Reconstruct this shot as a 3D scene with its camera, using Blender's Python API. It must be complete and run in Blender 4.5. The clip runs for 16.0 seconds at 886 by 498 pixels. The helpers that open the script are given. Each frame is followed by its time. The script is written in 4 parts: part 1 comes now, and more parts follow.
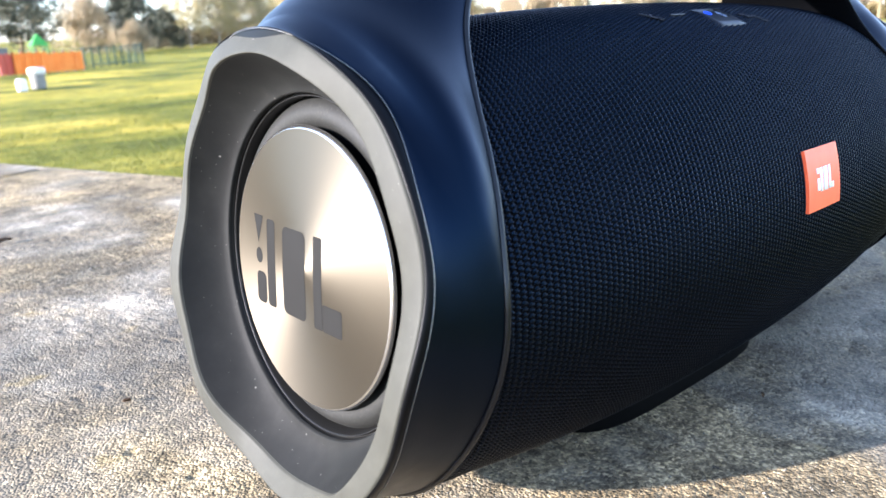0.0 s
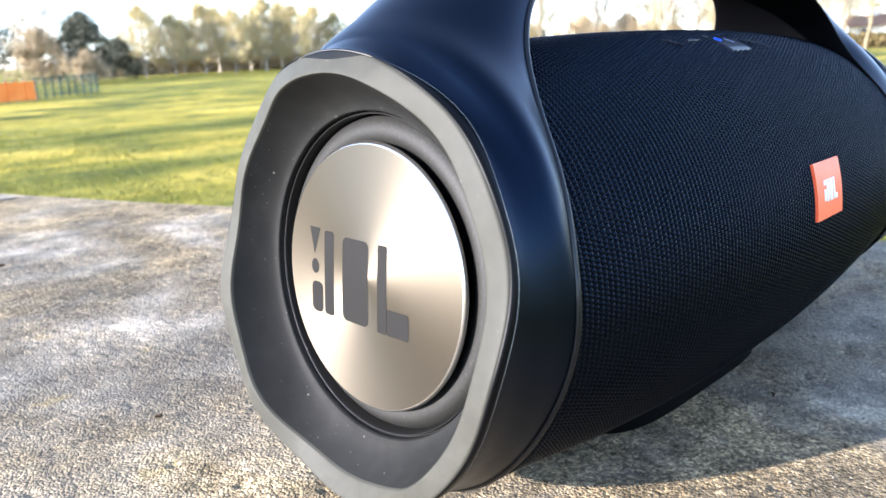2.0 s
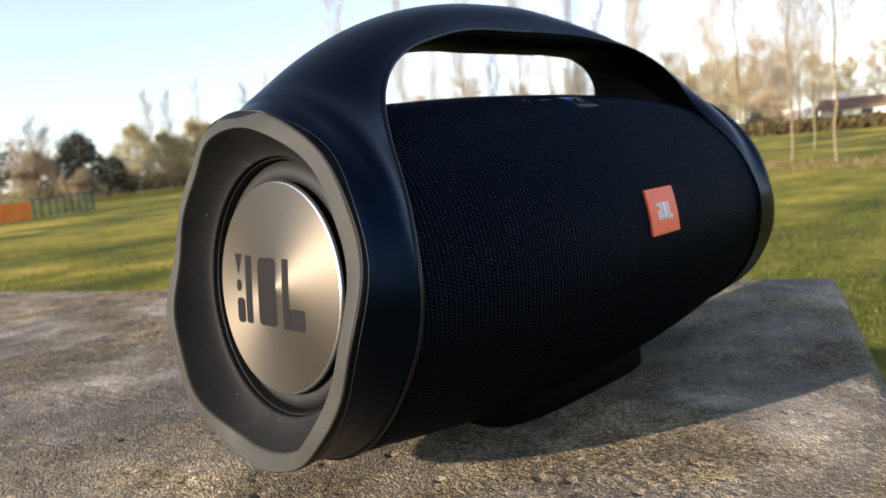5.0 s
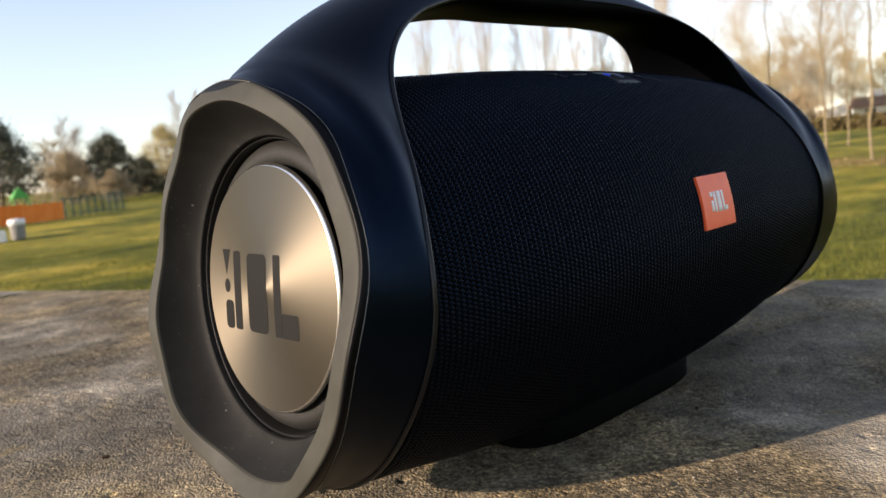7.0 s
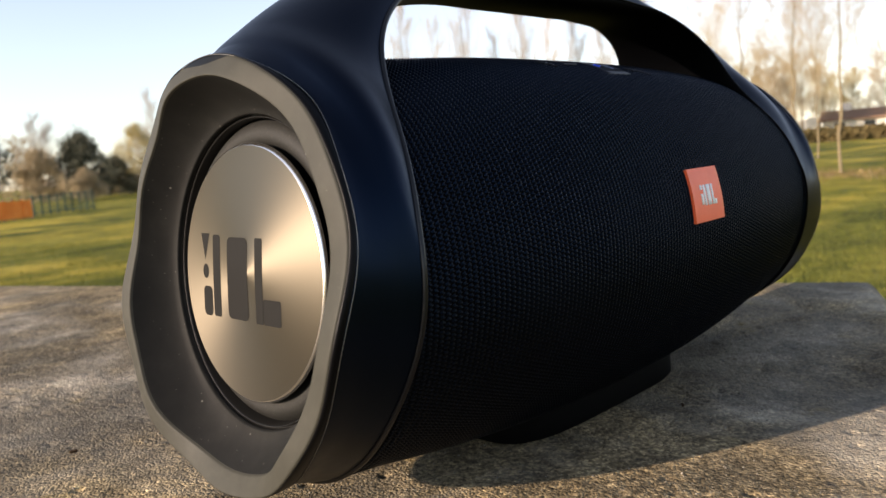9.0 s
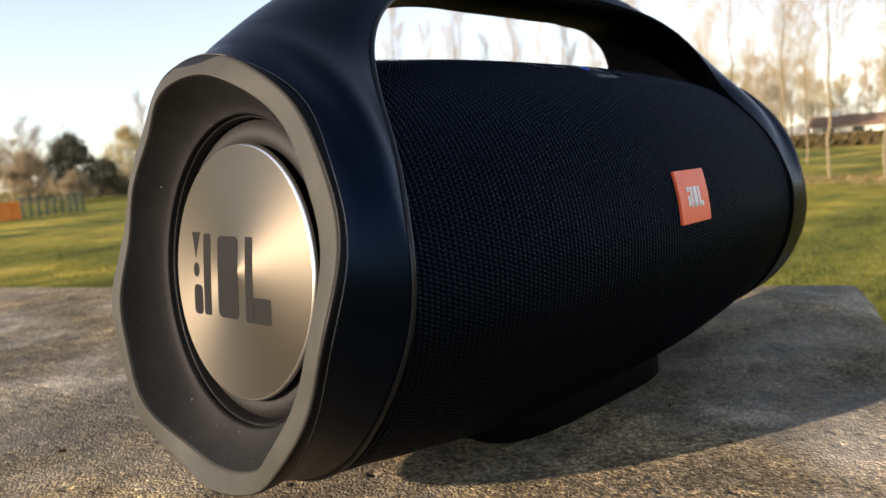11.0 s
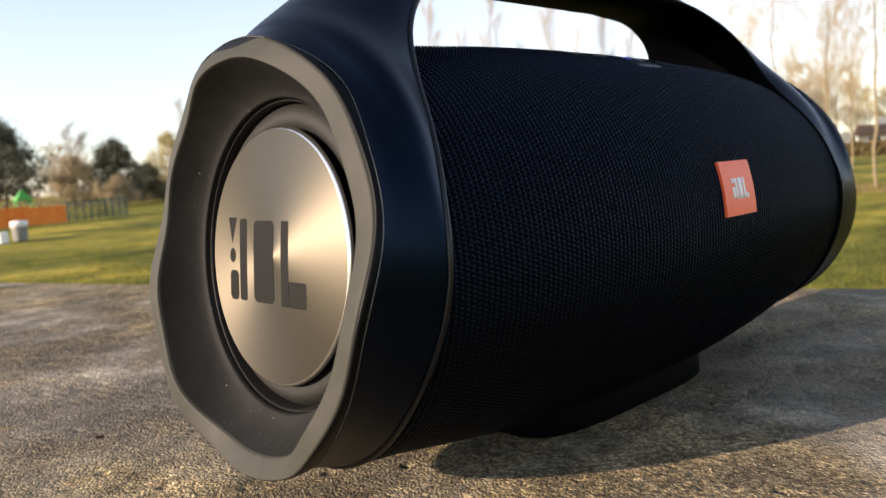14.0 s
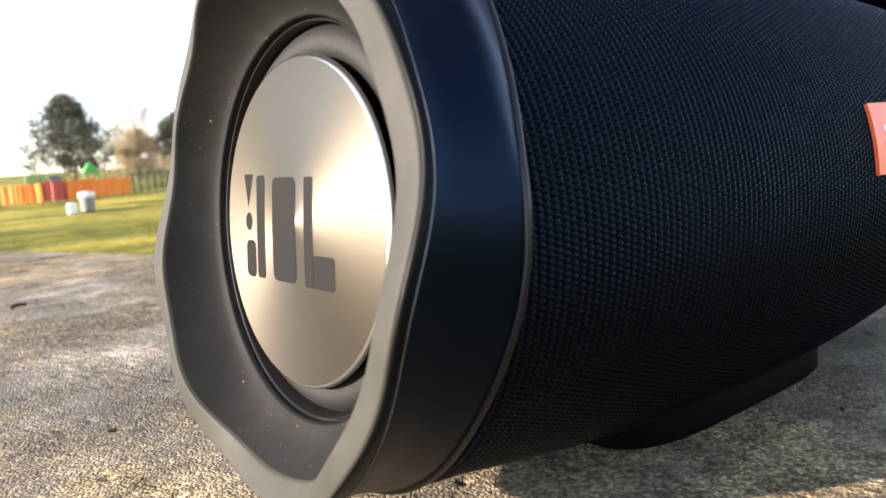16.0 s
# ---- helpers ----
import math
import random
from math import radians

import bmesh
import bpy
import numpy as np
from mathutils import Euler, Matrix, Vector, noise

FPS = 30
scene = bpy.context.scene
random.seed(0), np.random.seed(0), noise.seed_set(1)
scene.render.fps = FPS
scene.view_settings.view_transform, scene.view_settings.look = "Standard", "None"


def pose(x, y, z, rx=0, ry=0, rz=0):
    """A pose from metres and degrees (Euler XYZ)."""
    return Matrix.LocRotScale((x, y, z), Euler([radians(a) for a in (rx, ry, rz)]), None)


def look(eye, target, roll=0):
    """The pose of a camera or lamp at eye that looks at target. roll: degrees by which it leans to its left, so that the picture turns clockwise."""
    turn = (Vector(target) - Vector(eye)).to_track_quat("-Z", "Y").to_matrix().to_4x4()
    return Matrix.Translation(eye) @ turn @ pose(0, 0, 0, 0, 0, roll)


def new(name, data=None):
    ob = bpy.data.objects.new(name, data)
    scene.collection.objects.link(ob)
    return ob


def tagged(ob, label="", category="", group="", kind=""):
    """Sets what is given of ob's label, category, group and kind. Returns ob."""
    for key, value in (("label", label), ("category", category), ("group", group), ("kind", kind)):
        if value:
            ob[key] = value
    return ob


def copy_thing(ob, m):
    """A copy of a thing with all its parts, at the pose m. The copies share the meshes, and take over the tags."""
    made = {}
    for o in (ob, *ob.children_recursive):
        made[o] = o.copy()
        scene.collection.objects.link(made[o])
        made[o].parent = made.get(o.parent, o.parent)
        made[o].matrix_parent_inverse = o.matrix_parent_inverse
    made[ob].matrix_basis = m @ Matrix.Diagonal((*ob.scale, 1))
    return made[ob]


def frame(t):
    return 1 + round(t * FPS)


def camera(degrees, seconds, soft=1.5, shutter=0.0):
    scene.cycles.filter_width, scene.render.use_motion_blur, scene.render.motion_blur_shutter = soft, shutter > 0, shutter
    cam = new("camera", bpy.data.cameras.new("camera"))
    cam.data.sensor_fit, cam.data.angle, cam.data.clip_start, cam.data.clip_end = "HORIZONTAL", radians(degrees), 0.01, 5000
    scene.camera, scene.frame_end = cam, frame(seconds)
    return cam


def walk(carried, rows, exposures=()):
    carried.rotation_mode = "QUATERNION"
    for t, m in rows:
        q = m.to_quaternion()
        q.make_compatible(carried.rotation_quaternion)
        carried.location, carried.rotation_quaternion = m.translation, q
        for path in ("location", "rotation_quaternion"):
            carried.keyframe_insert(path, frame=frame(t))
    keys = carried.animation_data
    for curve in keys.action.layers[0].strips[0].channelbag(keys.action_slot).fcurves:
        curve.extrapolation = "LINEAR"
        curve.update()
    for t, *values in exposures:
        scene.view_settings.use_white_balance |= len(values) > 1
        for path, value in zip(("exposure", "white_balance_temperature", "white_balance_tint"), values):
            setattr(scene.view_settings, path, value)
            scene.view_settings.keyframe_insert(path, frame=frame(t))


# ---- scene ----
cam = camera(61.8, 16.0)
cam.data.dof.use_dof = True
cam.data.dof.focus_distance = 0.33
cam.data.dof.aperture_fstop = 17.0
PATH = [
    (0, (-0.365, -0.245, 0.208), (0.859, 1.224, -0.38), -2.7),
    (0.5, (-0.368, -0.237, 0.205), (0.87, 1.226, -0.368), -2.6),
    (1, (-0.368, -0.239, 0.199), (0.882, 1.221, -0.353), -2.7),
    (1.5, (-0.377, -0.235, 0.19), (0.893, 1.214, -0.345), -2.9),
    (2, (-0.408, -0.234, 0.207), (0.912, 1.176, -0.313), -2.6),
    (2.5, (-0.403, -0.275, 0.218), (0.944, 1.122, -0.267), -2.4),
    (3, (-0.401, -0.296, 0.211), (0.947, 1.109, -0.245), -3.0),
    (3.5, (-0.426, -0.324, 0.192), (0.939, 1.092, -0.172), -4.1),
    (3.7, (-0.434, -0.33, 0.187), (0.953, 1.075, -0.136), -4.6),
    (6, (-0.429, -0.338, 0.175), (0.929, 1.108, -0.081), -5.6),
    (6.5, (-0.412, -0.327, 0.17), (0.932, 1.132, -0.089), -5.6),
    (7, (-0.391, -0.298, 0.169), (0.936, 1.177, -0.087), -5.6),
    (7.5, (-0.39, -0.296, 0.169), (0.932, 1.184, -0.078), -5.5),
    (8, (-0.394, -0.294, 0.167), (0.932, 1.183, -0.071), -5.5),
    (8.5, (-0.393, -0.289, 0.163), (0.965, 1.162, -0.065), -5.1),
    (9, (-0.39, -0.287, 0.16), (0.987, 1.141, -0.088), -4.5),
    (9.5, (-0.395, -0.286, 0.16), (1.001, 1.124, -0.086), -4.1),
    (12, (-0.39, -0.292, 0.153), (1.001, 1.127, -0.074), -4.5),
    (12.5, (-0.391, -0.29, 0.15), (0.985, 1.145, -0.065), -5.0),
    (13, (-0.393, -0.288, 0.15), (0.974, 1.156, -0.066), -4.1),
    (13.5, (-0.395, -0.287, 0.151), (0.965, 1.163, -0.068), -4.0),
    (14, (-0.39, -0.286, 0.149), (0.94, 1.192, -0.066), -3.9),
    (14.5, (-0.374, -0.275, 0.158), (0.899, 1.249, -0.079), -1.0),
    (15, (-0.346, -0.269, 0.148), (0.895, 1.274, -0.129), -4.2),
    (15.5, (-0.343, -0.236, 0.141), (0.886, 1.312, -0.162), -4.3),
    (16, (-0.344, -0.227, 0.139), (0.863, 1.342, -0.142), -4.2),
]
EXPOSURES = [(0.0, 2.6, 5300, 15), (3.5, 2.0, 5400, 15), (5.8, 0.89, 6450, 17), (7.0, 0.94, 6550, 17), (9.5, 1.04, 6720, 17), (14.3, 1.1, 6650, 17), (15.0, 1.22, 6650, 17), (15.5, 1.8, 6400, 17), (16.0, 2.02, 6200, 17)]

walk(cam, [(t, look(eye, target, roll)) for t, eye, target, roll in PATH], EXPOSURES)

# ---- light ----
SUN_DIR = Vector((-0.925, 0.25, 0.24)).normalized()      # towards the sun
world = bpy.data.worlds.new("sky")
scene.world = world
world.use_nodes = True
wn = world.node_tree
sky = wn.nodes.new("ShaderNodeTexSky")
sky.sky_type = "NISHITA"
sky.sun_disc = False
sky.sun_elevation = math.asin(SUN_DIR.z)
sky.sun_rotation = math.atan2(SUN_DIR.x, SUN_DIR.y)
sky.air_density, sky.dust_density, sky.ozone_density = 1.0, 0.12, 2.5
haze = wn.nodes.new("ShaderNodeHueSaturation")      # thin white cloud pales the blue
haze.inputs["Saturation"].default_value = 0.63
wn.links.new(sky.outputs[0], haze.inputs["Color"])
wn.links.new(haze.outputs[0], wn.nodes["Background"].inputs[0])
wn.nodes["Background"].inputs[1].default_value = 0.145
sun_data = bpy.data.lights.new("sun", "SUN")
sun_data.energy, sun_data.angle, sun_data.color = 5.0, radians(0.6), (1.0, 0.84, 0.66)
sun = new("sun", sun_data)
sun.matrix_world = look(SUN_DIR * 10, (0, 0, 0))


# ---- materials ----
def material(name, base, rough=0.6, metal=0.0, spec=0.5):
    m = bpy.data.materials.new(name)
    m.use_nodes = True
    b = m.node_tree.nodes["Principled BSDF"]
    b.inputs["Base Color"].default_value = (*base, 1)
    b.inputs["Roughness"].default_value = rough
    b.inputs["Metallic"].default_value = metal
    b.inputs["Specular IOR Level"].default_value = spec
    return m


def node(m, kind, **inputs):
    n = m.node_tree.nodes.new(kind)
    for key, value in inputs.items():
        n.inputs[key.replace("_", " ")].default_value = value
    return n


def link(m, a, out, b, into):
    m.node_tree.links.new(a.outputs[out], b.inputs[into])


def noise_node(m, scale, detail=4.0, rough=0.55, space="Object"):
    tc = m.node_tree.nodes.new("ShaderNodeTexCoord")
    n = node(m, "ShaderNodeTexNoise", Scale=scale, Detail=detail, Roughness=rough)
    link(m, tc, space, n, "Vector")
    return n


def ramp(m, source, out, stops):
    r = m.node_tree.nodes.new("ShaderNodeValToRGB")
    e = r.color_ramp.elements
    while len(e) < len(stops):
        e.new(0.5)
    for el, (pos, col) in zip(e, stops):
        el.position, el.color = pos, (*col, 1)
    link(m, source, out, r, "Fac")
    return r


def mix(m, fac_node, fac_out, a_node, b_node, blend="MIX", fac=None):
    x = m.node_tree.nodes.new("ShaderNodeMix")
    x.data_type, x.blend_type = "RGBA", blend
    if fac is None:
        m.node_tree.links.new(fac_node.outputs[fac_out], x.inputs[0])
    else:
        x.inputs[0].default_value = fac
    for k, n in ((6, a_node), (7, b_node)):
        if isinstance(n, tuple):
            x.inputs[k].default_value = (*n, 1)
        else:
            m.node_tree.links.new(n.outputs[2 if n.bl_idname == "ShaderNodeMix" else 0], x.inputs[k])
    return x


def base_from(m, n):
    b = m.node_tree.nodes["Principled BSDF"]
    m.node_tree.links.new(n.outputs[2 if n.bl_idname == "ShaderNodeMix" else 0], b.inputs["Base Color"])


def rough_from(m, source, out, low, high):
    r = m.node_tree.nodes.new("ShaderNodeMapRange")
    r.inputs[3].default_value, r.inputs[4].default_value = low, high
    link(m, source, out, r, 0)
    m.node_tree.links.new(r.outputs[0], m.node_tree.nodes["Principled BSDF"].inputs["Roughness"])


def bump(m, source, out, strength, distance, chain=None, invert=False):
    b = m.node_tree.nodes.new("ShaderNodeBump")
    b.invert = invert
    b.inputs["Strength"].default_value, b.inputs["Distance"].default_value = strength, distance
    link(m, source, out, b, "Height")
    if chain:
        m.node_tree.links.new(chain.outputs[0], b.inputs["Normal"])
    m.node_tree.links.new(b.outputs[0], m.node_tree.nodes["Principled BSDF"].inputs["Normal"])
    return b


# concrete: grey-brown aggregate, pebbly where worn, with stains and yellow lichen
CONCRETE = material("weathered concrete", (0.2, 0.19, 0.17), 0.95, spec=0.15)
_tc = CONCRETE.node_tree.nodes.new("ShaderNodeTexCoord")
_vo = node(CONCRETE, "ShaderNodeTexVoronoi", Scale=620.0, Randomness=1.0)
_vo2 = node(CONCRETE, "ShaderNodeTexVoronoi", Scale=150.0, Randomness=1.0)
link(CONCRETE, _tc, "Object", _vo, "Vector")
link(CONCRETE, _tc, "Object", _vo2, "Vector")
_fine = noise_node(CONCRETE, 300, 4, 0.7)
_big = noise_node(CONCRETE, 6, 5, 0.6)
_mid = noise_node(CONCRETE, 48, 5, 0.7)
_moss = noise_node(CONCRETE, 24, 4, 0.6)
_hole = noise_node(CONCRETE, 70, 3, 0.5)
_a = ramp(CONCRETE, _fine, "Fac", [(0.3, (0.075, 0.064, 0.043)), (0.5, (0.195, 0.169, 0.12)), (0.7, (0.345, 0.3, 0.215))])
_v = ramp(CONCRETE, _vo, "Color", [(0.08, (0.42, 0.41, 0.385)), (0.5, (0.97, 0.955, 0.92)), (0.92, (1.8, 1.75, 1.58))])
_b = ramp(CONCRETE, _big, "Fac", [(0.32, (0.62, 0.63, 0.65)), (0.5, (1.0, 0.93, 0.83)), (0.68, (1.6, 1.48, 1.28))])
_c = ramp(CONCRETE, _mid, "Fac", [(0.3, (0.52, 0.5, 0.47)), (0.6, (1.08, 1.07, 1.05))])
_d = ramp(CONCRETE, _moss, "Fac", [(0.64, (0, 0, 0)), (0.76, (0.55, 0.55, 0.55))])
_h = ramp(CONCRETE, _hole, "Fac", [(0.26, (0.9, 0.9, 0.9)), (0.31, (0, 0, 0))])
_m1 = mix(CONCRETE, None, None, _a, _b, "MULTIPLY", 1.0)
_m2 = mix(CONCRETE, None, None, _m1, _c, "MULTIPLY", 0.85)
_m2 = mix(CONCRETE, None, None, _m2, _v, "MULTIPLY", 0.65)
_vein = noise_node(CONCRETE, 7, 6, 0.6)
_vein.inputs["Distortion"].default_value = 1.2
_pale = noise_node(CONCRETE, 10, 5, 0.62)
_crust = noise_node(CONCRETE, 4.5, 5, 0.6)
_crust.inputs["Distortion"].default_value = 0.8
_cm = ramp(CONCRETE, _crust, "Fac", [(0.44, (0, 0, 0)), (0.59, (0.72, 0.72, 0.72))])
_tone = ramp(CONCRETE, _pale, "Fac", [(0.35, (0.152, 0.135, 0.107)), (0.52, (0.236, 0.212, 0.17)), (0.66, (0.352, 0.324, 0.27))])
_m2 = mix(CONCRETE, _cm, 0, _m2, _tone)
_m2 = mix(CONCRETE, None, None, _m2, ramp(CONCRETE, _vein, "Fac", [(0.44, (1, 1, 1)), (0.5, (0.62, 0.64, 0.67)), (0.55, (1, 1, 1))]), "MULTIPLY", 0.65)
_m2 = mix(CONCRETE, None, None, _m2, ramp(CONCRETE, _pale, "Fac", [(0.36, (0.76, 0.75, 0.73)), (0.52, (1, 1, 1)), (0.66, (1.55, 1.51, 1.43))]), "MULTIPLY", 0.75)
_speck = ramp(CONCRETE, _vo, "Color", [(0.0, (0.74, 0.725, 0.7)), (0.3, (0.92, 0.915, 0.9)), (0.6, (1.03, 1.02, 1.0)), (1.0, (1.28, 1.26, 1.2))])
_m2 = mix(CONCRETE, None, None, _m2, _speck, "MULTIPLY", 1.0)
_m3 = mix(CONCRETE, _d, 0, _m2, (0.25, 0.18, 0.06))
_m4 = mix(CONCRETE, _h, 0, _m3, (0.05, 0.047, 0.042))
base_from(CONCRETE, _m4)
_bp = bump(CONCRETE, _mid, "Fac", 0.2, 0.003)
_bp = bump(CONCRETE, _vo2, "Distance", 0.15, 0.003, _bp, True)
_bp = bump(CONCRETE, _vo, "Distance", 0.55, 0.0017, _bp, True)
bump(CONCRETE, _fine, "Fac", 0.6, 0.0016, _bp)

GRIT = material("concrete grit", (0.2, 0.18, 0.16), 0.95, spec=0.1)
_g = GRIT.node_tree.nodes.new("ShaderNodeNewGeometry")
base_from(GRIT, ramp(GRIT, _g, "Random Per Island", [(0.0, (0.06, 0.055, 0.045)), (0.4, (0.16, 0.145, 0.118)), (0.8, (0.22, 0.195, 0.155)), (1.0, (0.3, 0.265, 0.21))]))

# speaker
GLOSS_BLACK = material("satin black plastic", (0.0006, 0.0009, 0.0018), 0.3, spec=0.21)
_n = noise_node(GLOSS_BLACK, 160, 5, 0.6)
rough_from(GLOSS_BLACK, _n, "Fac", 0.26, 0.4)
bump(GLOSS_BLACK, noise_node(GLOSS_BLACK, 1500, 2), "Fac", 0.05, 0.0004)
# pale tone stands in for the highlight along the frame's front edge
EDGE_GLINT = material("pale edge highlight", (0.2, 0.19, 0.17), 0.35, 0.6, 0.5)
BAND_BLACK = material("dull black plastic", (0.0015, 0.0016, 0.002), 0.4, spec=0.1)
LIP_BLACK = material("glossy black edge", (0.002, 0.0026, 0.0042), 0.32, spec=0.38)
def rubber(name, low, mid, high, speck, spec):
    """Soft-touch rubber: faint mottling, pale dust specks of uneven size and a fine grain."""
    m = material(name, mid, 0.62, spec=spec)
    n = noise_node(m, 90, 6, 0.65)
    scuff = noise_node(m, 14, 5, 0.6)
    tc = m.node_tree.nodes.new("ShaderNodeTexCoord")
    tone = mix(m, None, None, ramp(m, n, "Fac", [(0.3, low), (0.55, mid), (0.75, high)]), ramp(m, scuff, "Fac", [(0.35, (0.86, 0.86, 0.86)), (0.65, (1.12, 1.11, 1.08))]), "MULTIPLY", 1.0)
    for scale, size in ((110.0, speck), (260.0, speck * 0.9)):
        vo = node(m, "ShaderNodeTexVoronoi", Scale=scale)
        link(m, tc, "Object", vo, "Vector")
        dust = ramp(m, vo, "Distance", [(size * 0.6, (0.55, 0.55, 0.55)), (size * 1.7, (0, 0, 0))])
        tone = mix(m, dust, 0, tone, (0.22, 0.21, 0.19))
    base_from(m, tone)
    rough_from(m, scuff, "Fac", 0.55, 0.72)
    bump(m, noise_node(m, 1800, 3), "Fac", 0.12, 0.0004)
    return m


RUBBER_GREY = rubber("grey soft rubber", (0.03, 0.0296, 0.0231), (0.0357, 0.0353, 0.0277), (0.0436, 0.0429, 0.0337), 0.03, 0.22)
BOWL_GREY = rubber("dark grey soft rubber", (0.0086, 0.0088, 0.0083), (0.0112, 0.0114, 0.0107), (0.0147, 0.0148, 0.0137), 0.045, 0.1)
BLACK_RUBBER = material("matt black rubber", (0.004, 0.004, 0.004), 0.75, spec=0.04)
_n = noise_node(BLACK_RUBBER, 300, 5, 0.7)
base_from(BLACK_RUBBER, ramp(BLACK_RUBBER, _n, "Fac", [(0.4, (0.0015, 0.0015, 0.0015)), (0.75, (0.0035, 0.0032, 0.003))]))
GASKET = material("worn black rubber", (0.005, 0.0048, 0.0044), 0.45, spec=0.3)
bump(GASKET, noise_node(GASKET, 1400, 3), "Fac", 0.15, 0.0004)
LINING = material("dull black lining", (0.001, 0.0011, 0.0014), 0.6, spec=0.02)
SURROUND = material("dusty black rubber", (0.04, 0.038, 0.035), 0.65, spec=0.35)
_n = noise_node(SURROUND, 900, 4, 0.75)
base_from(SURROUND, ramp(SURROUND, _n, "Fac", [(0.4, (0.005, 0.005, 0.0042)), (0.6, (0.0105, 0.0103, 0.008)), (0.7, (0.04, 0.037, 0.03)), (0.78, (0.2, 0.185, 0.155))]))
ALUMINIUM = material("brushed champagne aluminium", (0.146, 0.126, 0.095), 0.46, 1.0)
_t = ALUMINIUM.node_tree.nodes.new("ShaderNodeTangent")
_t.direction_type, _t.axis = "RADIAL", "X"
_p = ALUMINIUM.node_tree.nodes["Principled BSDF"]
_p.inputs["Anisotropic"].default_value = 0.65
_p.inputs["Anisotropic Rotation"].default_value = 0.25
ALUMINIUM.node_tree.links.new(_t.outputs[0], _p.inputs["Tangent"])
ALU_EDGE = material("polished aluminium edge", (0.86, 0.83, 0.78), 0.22, 1.0)
PRINT_GREY = material("dark grey print", (0.012, 0.0115, 0.0105), 0.6, 0.0, 0.08)
FABRIC = material("black woven fabric", (0.005, 0.0055, 0.007), 0.36, spec=0.21)
_n = noise_node(FABRIC, 40, 4, 0.6)
base_from(FABRIC, ramp(FABRIC, _n, "Fac", [(0.3, (0.0008, 0.001, 0.0018)), (0.7, (0.0016, 0.002, 0.0034))]))
FABRIC_GROUND = material("black fabric ground", (0.0015, 0.0015, 0.002), 0.9, spec=0.05)
ORANGE = material("orange rubber badge", (0.83, 0.13, 0.045), 0.45, spec=0.4)
_n = noise_node(ORANGE, 150, 4)
base_from(ORANGE, ramp(ORANGE, _n, "Fac", [(0.3, (0.89, 0.13, 0.04)), (0.7, (0.94, 0.152, 0.052))]))
WHITE_PRINT = material("white print", (0.8, 0.79, 0.77), 0.5)
BUTTON = material("dark glossy button", (0.004, 0.005, 0.009), 0.36, spec=0.3)
PALE_PRINT = material("pale blue print", (0.12, 0.15, 0.22), 0.5)
BLUE_LED = material("blue light", (0.02, 0.06, 0.6), 0.4)
_p = BLUE_LED.node_tree.nodes["Principled BSDF"]
_p.inputs["Emission Color"].default_value = (0.05, 0.16, 1, 1)
_p.inputs["Emission Strength"].default_value = 0.08

# blue of the reflected sky, put into the specular colour of both blacks
for _m in (FABRIC, GLOSS_BLACK):
    _m.node_tree.nodes["Principled BSDF"].inputs["Specular Tint"].default_value = (0.23, 0.48, 1.0, 1)

# field
GRASS = material("winter grass", (0.09, 0.11, 0.02), 0.9, spec=0.15)
_n1, _n2, _n3 = noise_node(GRASS, 0.55, 5, 0.6), noise_node(GRASS, 6.0, 6, 0.65), noise_node(GRASS, 70, 3, 0.7)
_a = ramp(GRASS, _n1, "Fac", [(0.36, (0.14, 0.148, 0.018)), (0.5, (0.32, 0.278, 0.032)), (0.64, (0.54, 0.43, 0.08))])
_b = ramp(GRASS, _n2, "Fac", [(0.32, (0.5, 0.55, 0.45)), (0.6, (1.0, 1.0, 1.0)), (0.8, (1.2, 1.12, 0.9))])
_c = ramp(GRASS, _n3, "Fac", [(0.3, (0.55, 0.55, 0.5)), (0.65, (1.1, 1.1, 1.05))])
# shaded and sunlit bands across the field, painted into the grass colour
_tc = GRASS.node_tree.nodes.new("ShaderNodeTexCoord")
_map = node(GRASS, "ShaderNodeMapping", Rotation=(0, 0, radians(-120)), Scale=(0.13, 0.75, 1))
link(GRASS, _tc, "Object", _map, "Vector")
_shade_band = node(GRASS, "ShaderNodeTexNoise", Scale=1.0, Detail=4.0, Roughness=0.6)
link(GRASS, _map, "Vector", _shade_band, "Vector")
_d = ramp(GRASS, _shade_band, "Fac", [(0.38, (0.42, 0.52, 0.42)), (0.5, (0.92, 0.95, 0.92)), (0.6, (1.3, 1.2, 1.15))])
_ab = mix(GRASS, None, None, mix(GRASS, None, None, _a, _b, "MULTIPLY", 1.0), _c, "MULTIPLY", 1.0)
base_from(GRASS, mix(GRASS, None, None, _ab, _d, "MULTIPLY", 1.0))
_bp = bump(GRASS, _n2, "Fac", 0.5, 0.12)
bump(GRASS, _n3, "Fac", 0.8, 0.03, _bp)
BLADE = material("grass blades", (0.1, 0.13, 0.02), 0.7, spec=0.25)
_g = BLADE.node_tree.nodes.new("ShaderNodeNewGeometry")
base_from(BLADE, ramp(BLADE, _g, "Random Per Island", [(0.0, (0.09, 0.105, 0.014)), (0.5, (0.13, 0.138, 0.018)), (0.8, (0.165, 0.162, 0.025)), (1.0, (0.22, 0.195, 0.045))]))


